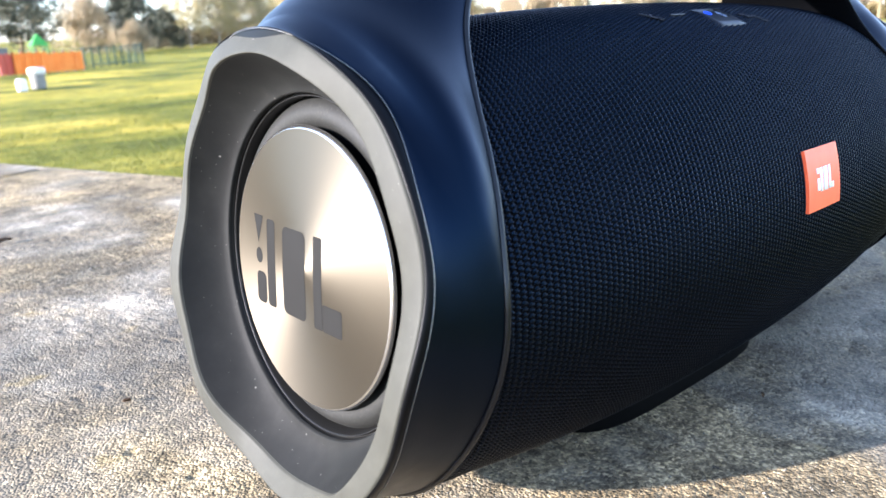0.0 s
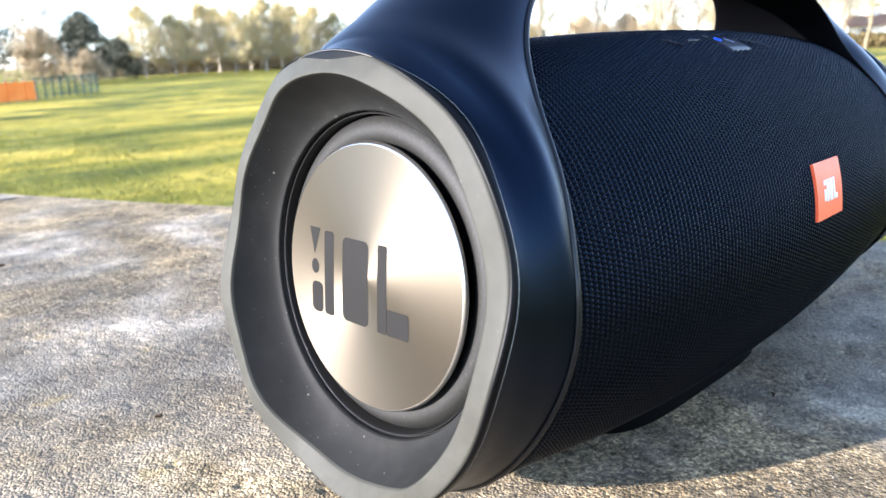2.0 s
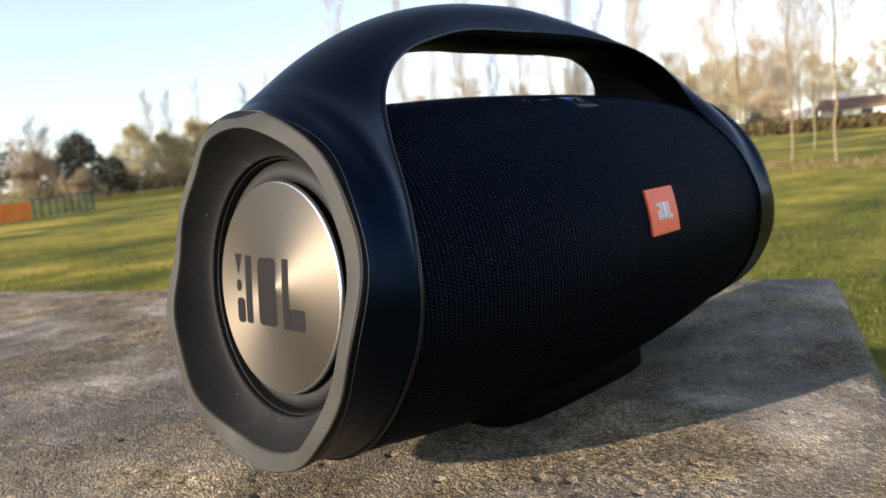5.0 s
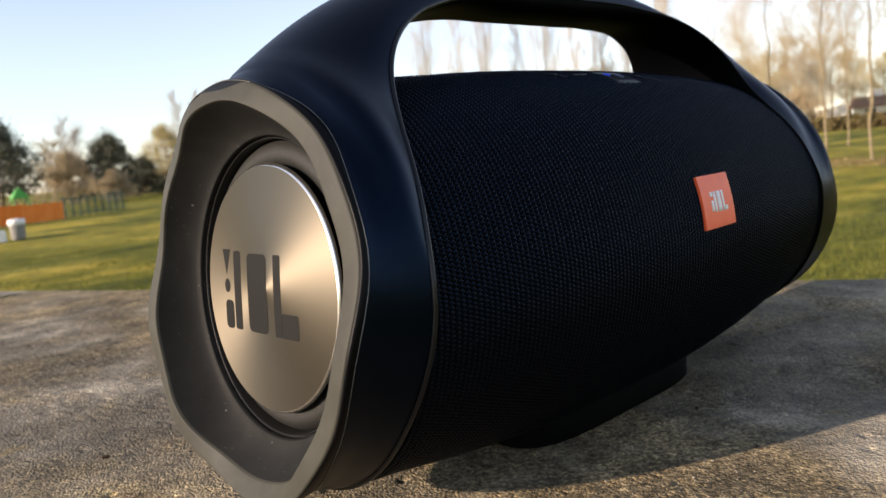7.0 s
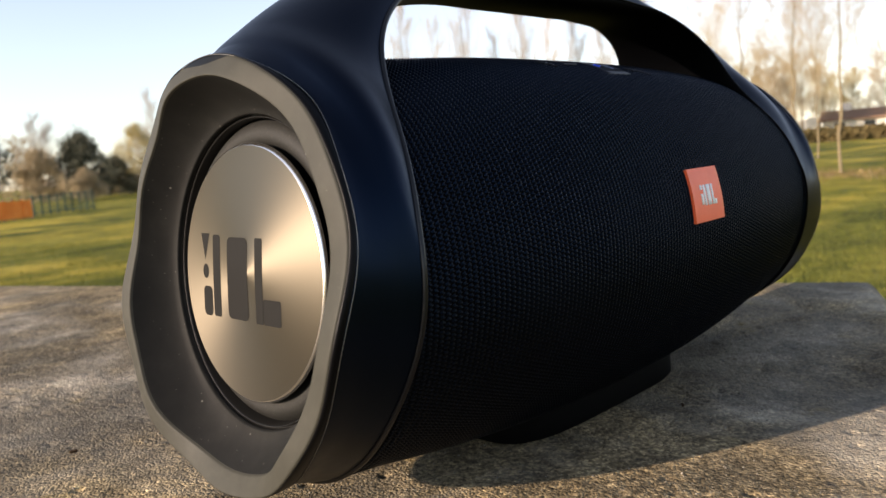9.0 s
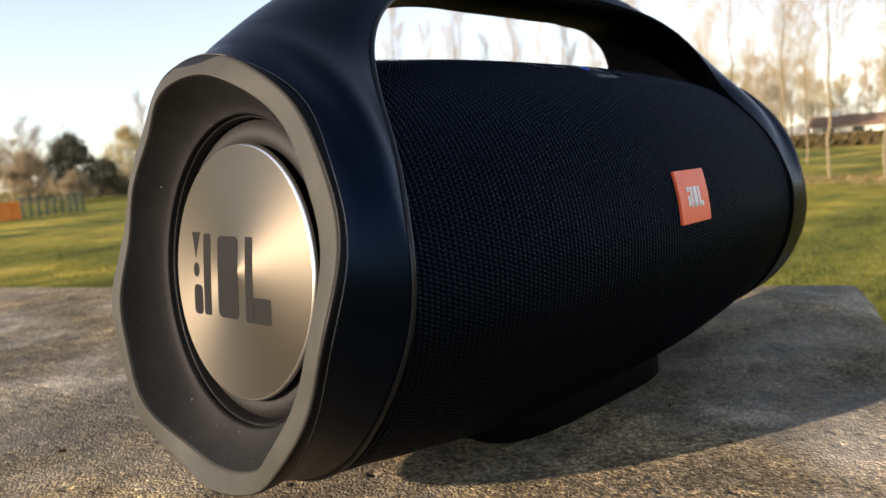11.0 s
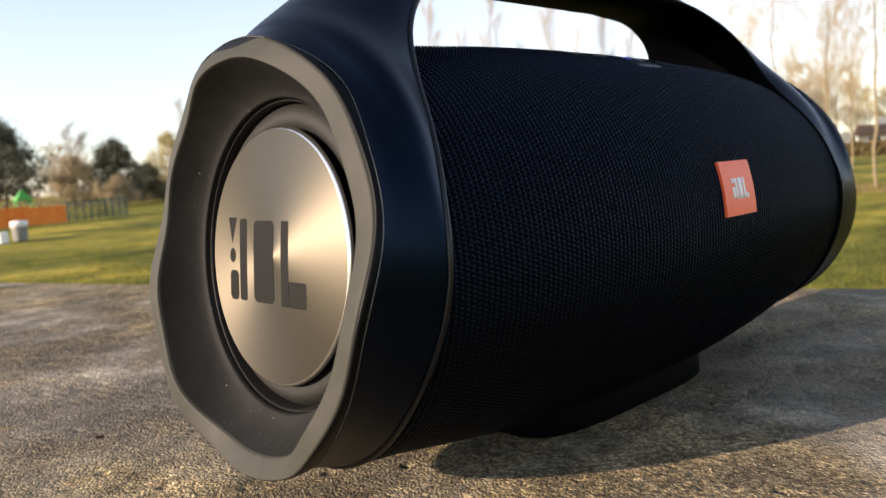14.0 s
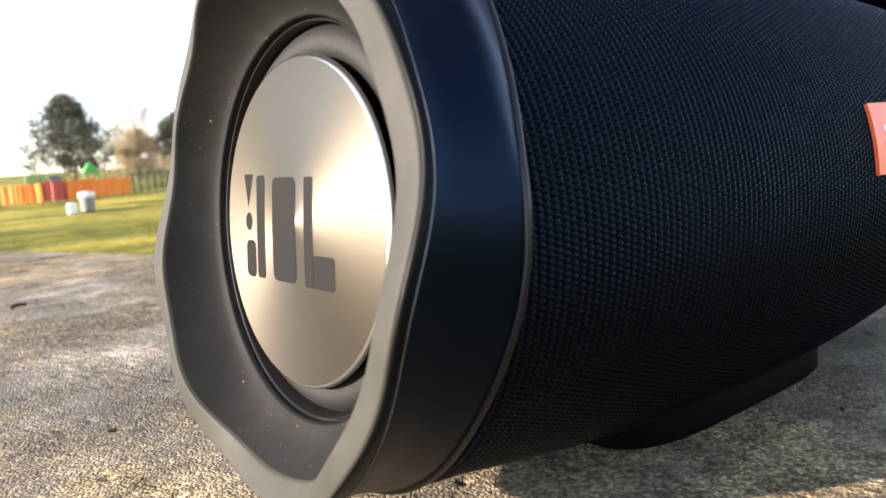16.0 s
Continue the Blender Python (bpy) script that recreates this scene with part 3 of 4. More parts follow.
for side in (-1, 1):
    front = [body_point(side * seam_x(d, side), d, 0.0015) for d in np.linspace(-90, LOW_DEG - 3, 90)]
    front += [Vector(r[:3]) for r in edges[side][1:]]
    back = [Vector((p.x, -p.y, p.z)) for p in front[::-1][:-1]]
    bm = bmesh.new()
    tube(bm, front, 0.0012 if side < 0 else 0.0007, 10)
    tube(bm, back, 0.0012 if side < 0 else 0.0007, 10)
    part("seam_lip", bm, LIP_BLACK if side < 0 else BAND_BLACK, speaker, "glossy black edge lip" if side < 0 else "dull black edge lip")
    bm = bmesh.new()
    tube(bm, [body_point(side * (seam_x(d, side) - 0.0012), d, -0.0004) for d in np.linspace(-228, 48, 200)], 0.0009, 8)
    part("seam_cord", bm, FABRIC_GROUND, speaker)


# the fabric barrel: a dark ground and the raised weave on it
def barrel():
    loops = [[body_point(x, d, -0.0006) for d in np.linspace(0, 360, 121)[:-1]] for x in np.linspace(-0.1855, 0.198, 90)]
    return skin(bmesh.new(), loops, close_ends=(True, True))


grille = part("grille", barrel(), FABRIC_GROUND, speaker, "black woven fabric round the barrel")


def weave():
    """Rope-like columns round the barrel: slanted beads, and short dashes that tie each column to the next."""
    step_x, count = 0.0029, 288
    verts, faces = [], []
    ring = [(math.cos(radians(60 * k)), math.sin(radians(60 * k))) for k in range(6)]
    rng = np.random.default_rng(3)

    def bead(p, tx, ty, nn, half_x, half_y, lean, high):
        n = len(verts)
        for size, up in ((1.0, 0.0), (0.62, 0.66 * high)):
            for c, s in ring:
                verts.append(p + tx * (half_x * size * c + lean * half_y * size * s) + ty * (half_y * size * s) + nn * up)
        verts.append(p + nn * high)
        for k in range(6):
            k2 = (k + 1) % 6
            faces.append((n + k, n + k2, n + 6 + k2, n + 6 + k))
            faces.append((n + 6 + k, n + 6 + k2, n + 12))

    for i, x in enumerate(np.arange(-0.188, 0.196, step_x)):
        for j in range(count):
            deg = -120 + 360.0 * (j + 0.5 * (i % 2)) / count + rng.normal(0, 0.03)
            if deg > 118 or abs(x) > (seam_x(deg, -1 if x < 0 else 1) + 0.0005 if deg < 48 else 0.172):
                continue
            if abs(x - OFF) < 0.0165 and 2 < deg < 20:
                continue
            p = body_point(x, deg, -0.0004)
            ty = (body_point(x, deg + 0.3) - p).normalized()
            tx = (body_point(x + 0.001, deg, -0.0004) - p).normalized()
            nn = tx.cross(ty).normalized()
            if nn.dot(p - Vector((x, 0, 0.11))) < 0:
                nn = -nn
            bead(p, tx, ty, nn, 0.00062, 0.00118, 0.42, 0.0009)
            bead(p + tx * 0.00125 - ty * 0.0004, tx, ty, nn, 0.00105, 0.00046, -0.3, 0.00078)
    ob = raw("weave", [tuple(v) for v in verts], faces, FABRIC, grille)
    ob["kind"] = "stuff"
    return ob


weave()


# ends: rubber rim, surround, disc
def revolve(profile, steps=180):
    """profile: functions of degrees that give radius and place along the near end's axis."""
    loops = []
    for d in np.linspace(0, 360, steps + 1)[:-1]:
        t = radians(d)
        loops.append([Vector((x, END_Y - r * math.cos(t), END_Z + r * math.sin(t))) for r, x in (f(d) for f in profile)])
    loops.append(loops[0])
    bm = skin(bmesh.new(), loops, closed_ring=False)
    bmesh.ops.remove_doubles(bm, verts=bm.verts, dist=1e-6)
    return bm


def tilted(r, x):
    """A round line on the leaning end face."""
    return lambda d: (r, x + OFF + r * (TILT * math.sin(radians(d)) + YAW * math.cos(radians(d))))


def bowl(f, sag=0.0):
    """A line between the bowl's bottom edge (0) and the lip's inner edge (1)."""
    def at(d):
        r0, x0 = tilted(0.0694, -0.2272)(d)
        r1, x1 = lip_in(d)
        return r0 + (r1 - r0) * f, x0 + (x1 - x0) * max(0.0, f) ** 1.7 + sag
    return at


def lip(f, back=0.0, out=0.0):
    """A line between the lip's inner (0) and outer (1) edge."""
    def at(d):
        (r0, x0), (r1, x1) = lip_in(d), lip_out(d)
        return r0 + (r1 - r0) * f + out, x0 + (x1 - x0) * f + back
    return at


def collar(f, out):
    """A line between the lip's outer edge (0) and the frame's front edge (1)."""
    def at(d):
        r0, x0 = lip_out(d)
        r1 = (body_point(frame_edge_x(d), d, 0.0015) - Vector((frame_edge_x(d), END_Y, END_Z))).length
        return r0 + (r1 - r0) * f + out, x0 + (frame_edge_x(d) - x0) * f
    return at


DISC_X, DISC_R = -0.2284, 0.0558


def dish(r):
    """The disc's very shallow cone: x at a distance from its middle."""
    return DISC_X - 0.0018 * (1 - r / DISC_R)


def end_of(side):
    """Rim, gasket, surround and disc of one end; the far end mirrors the near one."""
    def piece(name, bm, mat, parent, label=""):
        if side > 0:
            bmesh.ops.scale(bm, vec=(-1, 1, 1), verts=bm.verts)
            bmesh.ops.translate(bm, vec=(FAR, -END_Y, 0), verts=bm.verts)
        return part(name, bm, mat, parent, label)

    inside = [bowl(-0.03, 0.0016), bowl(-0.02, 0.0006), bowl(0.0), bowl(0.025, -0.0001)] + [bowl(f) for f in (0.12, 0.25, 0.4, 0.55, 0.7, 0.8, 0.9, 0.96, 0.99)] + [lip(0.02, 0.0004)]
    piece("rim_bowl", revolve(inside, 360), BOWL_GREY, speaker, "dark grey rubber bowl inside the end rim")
    rim = [bowl(0.955, 0.0001), bowl(0.985, -0.0001), lip(0.0, -0.0003), lip(0.04, -0.0004), lip(0.12, -0.0004), lip(0.3, -0.0004), lip(0.5, -0.0003), lip(0.7, -0.0002), lip(0.86), lip(0.95, 0.0001), lip(0.99, 0.0004), lip(1.0, 0.0009, 0.0002)]
    piece("rubber_rim", revolve(rim, 360), RUBBER_GREY, speaker, "wavy grey rubber end rim")
    band = [lip(0.96, 0.0007), lip(1.0, 0.0008, 0.0003), collar(0.2, 0.0006), collar(0.5, 0.0006), collar(0.8, 0.0003), collar(0.96, -0.0001), collar(1.0, -0.0005), collar(1.3, -0.004)]
    piece("rim_band", revolve(band, 360), BAND_BLACK, speaker, "black plastic band behind the rim")
    # added pale tube that draws the highlight on the frame's edge
    line = []
    for d in np.linspace(0, 359, 360):
        r, x = collar(0.995, 0.0)(d)
        line.append(Vector((x, END_Y - r * math.cos(radians(d)), END_Z + r * math.sin(radians(d)))))
    bm = bmesh.new()
    tube(bm, line, 0.00016, 6, True)
    piece("edge_glint", bm, EDGE_GLINT, speaker, "thin pale line, added as the highlight on the frame's front edge")
    gasket = [(0.0696, -0.2268), (0.0693, -0.2262), (0.0692, -0.2244), (0.0689, -0.2232), (0.0685, -0.2232), (0.0682, -0.2242), (0.06795, -0.2248), (0.0677, -0.2247), (0.0675, -0.2238), (0.0674, -0.2215), (0.067, -0.2185)]
    piece("gasket", revolve([tilted(r, x) for r, x in gasket]), GASKET, speaker, "black rubber gasket ring")
    sur = [(0.0676, -0.2175), (0.067, -0.2188), (0.0657, -0.2206), (0.064, -0.2222), (0.0618, -0.2231), (0.0595, -0.2231), (0.057, -0.2222), (0.0548, -0.2202), (0.053, -0.2178), (0.0515, -0.216), (0.049, -0.2152), (0.001, -0.215)]
    piece("surround", revolve([tilted(r, x) for r, x in sur]), SURROUND, speaker, "dusty black rubber surround")
    stem = [(0.049, -0.2158), (0.0485, -0.2245), (0.053, -0.2252), (DISC_R - 0.0004, -0.226)]
    piece("cone", revolve([tilted(r, x) for r, x in stem], 90), BLACK_RUBBER, speaker)
    d = piece("disc", revolve([tilted(r, dish(r)) for r in (0.0003, 0.003, 0.01, 0.02, 0.03, 0.04, 0.05, DISC_R)]), ALUMINIUM, speaker, "brushed champagne aluminium disc")
    edge = [(0.0, 0.0), (0.0006, 0.0002), (0.0011, 0.0008), (0.0013, 0.0016), (0.0011, 0.0023), (-0.0004, 0.0024)]
    piece("bright_edge", revolve([tilted(DISC_R + r, DISC_X + x) for r, x in edge]), ALU_EDGE, d)
    return d


disc_near = end_of(-1)
end_of(1)


def flat_shape(outline):
    """A thin printed film on the near disc, from (y, z) points, following its shallow cone."""
    bm = bmesh.new()
    bm.faces.new([bm.verts.new((0, y, z)) for y, z in outline])
    bmesh.ops.triangulate(bm, faces=bm.faces)
    for _ in range(3):
        long = [e for e in bm.edges if e.calc_length() > 0.0022]
        bmesh.ops.subdivide_edges(bm, edges=long, cuts=1)
        bmesh.ops.triangulate(bm, faces=bm.faces)
    for v in bm.verts:
        y, z = v.co.y - END_Y, v.co.z - END_Z
        v.co.x = OFF - 0.00012 + dish(math.hypot(y, z)) + TILT * z - YAW * y
    return bm


def rounded(y0, y1, z0, z1, r, steps=5):
    pts = []
    for cy, cz, a0 in ((y1 - r, z1 - r, 0), (y0 + r, z1 - r, 90), (y0 + r, z0 + r, 180), (y1 - r, z0 + r, 270)):
        pts += [(cy + r * math.cos(radians(a0 + 90 * k / steps)), cz + r * math.sin(radians(a0 + 90 * k / steps))) for k in range(steps + 1)]
    return pts


marks = [[(0.0455, 0.1328), (0.0373, 0.1328), (0.0418, 0.1205)], [(0.0413 + 0.0029 * math.cos(6.2832 * k / 20), 0.1151 + 0.0034 * math.sin(6.2832 * k / 20)) for k in range(20)],
         rounded(0.0271, 0.0341, 0.0945, 0.1323, 0.0016), rounded(0.0354, 0.044, 0.0942, 0.1081, 0.0028), rounded(0.0028, 0.0205, 0.0948, 0.1315, 0.003), rounded(-0.0088, -0.0031, 0.0945, 0.1315, 0.0008), rounded(-0.022, -0.009, 0.0945, 0.1056, 0.0012)]
for m in marks:
    part("printed_mark", flat_shape(m), PRINT_GREY, disc_near, "dark grey printed shape", smooth=False)


# badge
def on_body(x0, x1, d0, d1, out, depth, nx=8, nd=8):
    bm = bmesh.new()
    top = [[bm.verts.new(body_point(x, d, out)) for d in np.linspace(d0, d1, nd)] for x in np.linspace(x0, x1, nx)]
    low = [[bm.verts.new(body_point(x, d, out - depth)) for d in np.linspace(d0, d1, nd)] for x in np.linspace(x0, x1, nx)]
    for g in (top, low):
        for a, b in zip(g, g[1:]):
            for k in range(nd - 1):
                bm.faces.new((a[k], a[k + 1], b[k + 1], b[k]))
    edge = lambda g: g[0][:-1] + [r[-1] for r in g[:-1]] + g[-1][:0:-1] + [r[0] for r in g[:0:-1]]
    a, b = edge(top), edge(low)
    for k in range(len(a)):
        bm.faces.new((a[k], a[(k + 1) % len(a)], b[(k + 1) % len(a)], b[k]))
    return bm


badge = part("badge", on_body(OFF - 0.0172, OFF + 0.0172, 2.5, 20.0, 0.0014, 0.0016, 24, 24), ORANGE, speaker, "orange rubber badge with white print", smooth=False)
for x0, x1, d0, d1 in ((-0.0082, -0.006, 12.8, 14.3), (-0.0082, -0.0058, 8.0, 11.5), (-0.0048, -0.0026, 7.6, 14.3), (-0.0012, 0.0028, 7.6, 14.3), (0.0042, 0.0062, 7.6, 14.3), (0.0068, 0.0092, 7.6, 9.2)):
    part("printed_mark", on_body(OFF + x0, OFF + x1, d0, d1, 0.0017, 0.0004, 4, 5), WHITE_PRINT, badge, "white printed shape")

# buttons on the top
def pad(x0, x1, d0, d1, out):
    return on_body(x0, x1, d0, d1, out, 0.003, 8, 6)


def sign(strokes):
    """A raised button shaped as a sign: strokes of (x, degrees) points along the top."""
    bm = bmesh.new()
    for stroke in strokes:
        line = []
        for (x0, d0), (x1, d1) in zip(stroke, stroke[1:]):
            line += [body_point(x0 + (x1 - x0) * k / 6, d0 + (d1 - d0) * k / 6, 0.0004) for k in range(6)]
        tube(bm, line + [body_point(*stroke[-1], 0.0004)], 0.0006, 8)
    return bm


for strokes in (
    (((-0.034, 72.6), (-0.031, 71.2), (-0.029, 69.6), (-0.0245, 68.0)), ((-0.0315, 69.4), (-0.0275, 71.4)), ((-0.0285, 67.6), (-0.0255, 70.0))),
    (((-0.013, 70.7), (-0.001, 70.7)),),
    (((0.0455, 69.2), (0.0535, 66.8)), ((0.0475, 66.6), (0.0515, 69.4))),
    (((0.0555, 68.0), (0.061, 65.4), (0.0615, 63.6), (0.0555, 68.0)),),
):
    part("button", sign(strokes), BUTTON, speaker)
pod = part("control_pod", pad(0.0125, 0.0375, 63.2, 73.8, 0.0005), BUTTON, speaker, "glossy dark control pod with blue light")
bm = bmesh.new()
tube(bm, [body_point(0.0187 + 0.0021 * math.cos(6.2832 * k / 24), 70.3 + 1.2 * math.sin(6.2832 * k / 24), 0.0008) for k in range(24)], 0.0003, 6, True)
part("power_light", bm, BLUE_LED, pod, "blue glowing power ring")
part("printed_mark", sign((((0.0265, 69.9), (0.031, 68.3)), ((0.0285, 71.2), (0.0292, 67.4)), ((0.0268, 68.0), (0.0306, 70.2)))), PALE_PRINT, pod)

# rubber foot
bm = bmesh.new()
loops = []
for z, k in ((0.0, 0.965), (0.002, 1.0), (0.012, 1.0), (0.022, 0.97), (0.034, 0.9)):
    loop = []
    for j in range(72):
        t = 6.28319 * j / 72
        cx, cy = math.copysign(abs(math.cos(t)) ** (0.55 if math.cos(t) < 0 else 0.35), math.cos(t)), math.copysign(abs(math.sin(t)) ** 0.5, math.sin(t))
        loop.append(Vector((0.012 + 0.089 * k * cx, 0.041 * k * cy, z)))
    loops.append(loop)
skin(bm, loops, close_ends=(True, True))
part("rubber_foot", bm, BLACK_RUBBER, speaker, "black rubber foot under the barrel")


# ---- the field ----
def polar(az, dist, up=0.0):
    e = Vector((-0.4, -0.3, 0))
    return Vector((e.x + dist * math.cos(radians(az)), e.y + dist * math.sin(radians(az)), GROUND + up))


def ground_height(x, y):
    d = math.hypot(x, y)
    return GROUND + 0.02 * noise.noise(Vector((x, y, 0)) * 0.7) * smooth01(1, 5, d) + 0.05 * noise.noise(Vector((x, y, 3)) * 0.11) * smooth01(5, 20, d)


bm = bmesh.new()
radii = [0] + [0.6 * 1.12**k for k in range(66)] + [2500]
rows = []
for r in radii[1:]:
    rows.append([bm.verts.new((r * math.cos(radians(3 * k)), r * math.sin(radians(3 * k)), ground_height(r * math.cos(radians(3 * k)), r * math.sin(radians(3 * k))))) for k in range(120)])
for a, b in zip(rows, rows[1:]):
    for k in range(120):
        bm.faces.new((a[k], a[(k + 1) % 120], b[(k + 1) % 120], b[k]))
bm.faces.new(rows[0])
tagged(mesh_object("ground", bm, GRASS), "patchy yellow-green winter grass field, shade bands in its colour", "ground", kind="structure")


def blades():
    rng = np.random.default_rng(11)
    verts, faces = [], []
    e = Vector((-0.4, -0.3, 0))
    for lo, hi, near, far, count in ((4, 32, 0.75, 12, 80000), (54, 92, 1.5, 13, 90000)):
        for _ in range(count):
            d = near * (far / near) ** rng.uniform(0, 1)
            a = radians(rng.uniform(lo, hi))
            x, y = e.x + d * math.cos(a), e.y + d * math.sin(a)
            h = rng.uniform(0.012, 0.03) * (1 + 0.5 * noise.noise(Vector((x, y, 0)) * 1.5))
            w, t, lean = 0.0016 * (1 + d * 0.16), rng.uniform(0, 6.28), rng.uniform(0, 0.7) * h
            z, n = ground_height(x, y) - 0.003, len(verts)
            c, s = math.cos(t), math.sin(t)
            verts += [(x - w * c, y - w * s, z), (x + w * c, y + w * s, z), (x - s * lean * 0.4 + 0.7 * w * c, y + c * lean * 0.4, z + 0.6 * h), (x - s * lean, y + c * lean, z + h)]
            faces += [(n, n + 1, n + 2), (n, n + 2, n + 3)]
    return tagged(raw("grass", verts, faces, BLADE), "short green and straw grass blades", "grass", kind="stuff")


blades()


# ---- trees ----
def limb(verts, faces, a, b, ra, rb, sides=5):
    d = (b - a).normalized()
    u = d.orthogonal().normalized()
    w = d.cross(u)
    n = len(verts)
    for p, r in ((a, ra), (b, rb)):
        for k in range(sides):
            t = 6.28319 * k / sides
            verts.append(tuple(p + r * (math.cos(t) * u + math.sin(t) * w)))
    for k in range(sides):
        k2 = (k + 1) % sides
        faces.append((n + k, n + k2, n + sides + k2, n + sides + k))


def ring(verts, faces, p, r, sides):
    """The next level ring of a trunk, joined to the one before."""
    n = len(verts)
    for k in range(sides):
        t = 6.28319 * k / sides
        verts.append((p.x + r * math.cos(t), p.y + r * math.sin(t), p.z))
    if n:
        for k in range(sides):
            k2 = (k + 1) % sides
            faces.append((n - sides + k, n - sides + k2, n + k2, n + k))


def grow(rng, verts, faces, p, d, length, radius, depth, spread, upward, kids, twig):
    """A branch in three bent pieces, with its side branches."""
    q, r = p, radius
    for piece in range(3):
        d = (d + Vector(rng.normal(0, 0.1, 3)) + Vector((0, 0, upward * 0.12))).normalized()
        e = q + d * (length / 3)
        limb(verts, faces, q, e, r, max(twig, r * 0.72), 5 if depth > 1 else 3)
        q, r = e, max(twig, r * 0.72)
        if depth > 0 and (piece or depth < 3):
            for _ in range(kids):
                side = Vector(rng.normal(0, 1, 3))
                side = (side - d * side.dot(d)).normalized()
                dd = (d + side * spread * rng.uniform(0.6, 1.3) + Vector((0, 0, upward))).normalized()
                grow(rng, verts, faces, q - (q - p) * rng.uniform(0, 0.25), dd, length * rng.uniform(0.45, 0.7), r * 0.6, depth - 1, spread, upward, kids, twig)


def bare_tree(name, label, seed, height, trunk_r, clear, mat, spread=0.8, upward=0.35, kids=3, branch=0.33, whorls=16, twig=0.006, depth=2, thin=0.45):
    rng = np.random.default_rng(seed)
    tree = tagged(empty(name), label, "tree")
    tv, tf = [], []
    p, r, pts = Vector((0, 0, -0.05)), trunk_r, []
    ring(tv, tf, p, r, 8)
    steps = 14
    for k in range(steps):
        q = Vector((rng.normal(0, 0.012) * height * 0.3, rng.normal(0, 0.012) * height * 0.3, height * (k + 1) / steps))
        r2 = max(twig, trunk_r * (1 - 0.93 * (k + 1) / steps))
        ring(tv, tf, q, r2, 8)
        pts.append((q, r2))
        p, r = q, r2
    raw("trunk", tv, tf, BARK, tree)
    bv, bf = [], []
    for k in range(whorls):
        f = clear + (0.97 - clear) * (k + rng.uniform(0, 1)) / whorls
        i = min(steps - 2, int(f * steps))
        s = f * steps - i
        at = pts[max(0, i - 1)][0].lerp(pts[i][0], s) if i else pts[0][0] * s
        rad = trunk_r * (1 - 0.93 * f) * thin
        t = rng.uniform(0, 6.28)
        up = rng.uniform(0.35, 0.9) + upward
        d = Vector((math.cos(t), math.sin(t), up)).normalized()
        length = height * branch * (1 - 0.55 * max(0.0, f - clear) / (1 - clear)) * rng.uniform(0.7, 1.15)
        grow(rng, bv, bf, at, d, length, max(twig, rad), depth, spread, upward, kids, twig)
    raw("crown", bv, bf, mat, tree)["kind"] = "stuff"
    return tree


def crown_tree(name, label, seed, height, width, base, mat, clumps=150, leaves=34, leaf=0.16, round_top=1.0, slim=0.5, bark=None, girth=0.03):
    """A dense crown of many small leaf tufts on limbs, with gaps."""
    rng = np.random.default_rng(seed)
    tree = tagged(empty(name), label, "tree")
    tv, tf = [], []
    lv, lf = [], []
    p, r = Vector((0, 0, -0.05)), height * girth
    ring(tv, tf, p, r, 8)
    for k in range(8):
        q = Vector((rng.normal(0, 0.01) * height, rng.normal(0, 0.01) * height, height * 0.85 * (k + 1) / 8))
        ring(tv, tf, q, r * 0.82, 8)
        p, r = q, r * 0.82
    cv, cf = [], []
    for k in range(clumps):
        f = rng.uniform(0, 1) ** 0.9
        z = base + (height - base) * f
        prof = math.sin(math.pi * (0.12 + 0.88 * f) ** round_top) ** 0.7 * (1.0 if f < 0.9 else 0.8)
        t = rng.uniform(0, 6.28)
        rr = width / 2 * prof * rng.uniform(0.45, 1.0) * (1 + 0.3 * math.sin(3 * t + seed))
        c = Vector((rr * math.cos(t), rr * math.sin(t), z))
        limb(lv, lf, Vector((0, 0, max(base * 0.6, z - 0.35 * rr))), c, 0.012 * height * 0.4, 0.02, 4)
        size = width * rng.uniform(0.06, 0.12)
        for _ in range(leaves):
            o = c + Vector(rng.normal(0, 1, 3)) * size * 0.6
            u, w = Vector(rng.normal(0, 1, 3)).normalized() * leaf, Vector(rng.normal(0, 1, 3)).normalized() * leaf * slim
            if slim < 0.3:
                u = (u + (o - c).normalized() * leaf + Vector((0, 0, leaf))) * 0.6
            n = len(cv)
            cv += [tuple(o - u), tuple(o + w), tuple(o + u), tuple(o - w)]
            cf.append((n, n + 1, n + 2, n + 3))
    raw("trunk", tv, tf, bark or BARK, tree)
    raw("branchwork", lv, lf, bark or BARK, tree)["kind"] = "stuff"
    raw("crown", cv, cf, mat, tree)["kind"] = "stuff"
    return tree


def stand(tree, az, dist, turn=0.0, scale=1.0):
    p = polar(az, dist)
    tree.matrix_world = pose(p.x, p.y, ground_height(p.x, p.y), 0, 0, turn)
    tree.scale = (scale,) * 3
    return tree


def again(tree, az, dist, turn, scale=1.0):
    p = polar(az, dist)
    return copy_thing(tree, pose(p.x, p.y, ground_height(p.x, p.y), 0, 0, turn) @ Matrix.Scale(scale, 4))


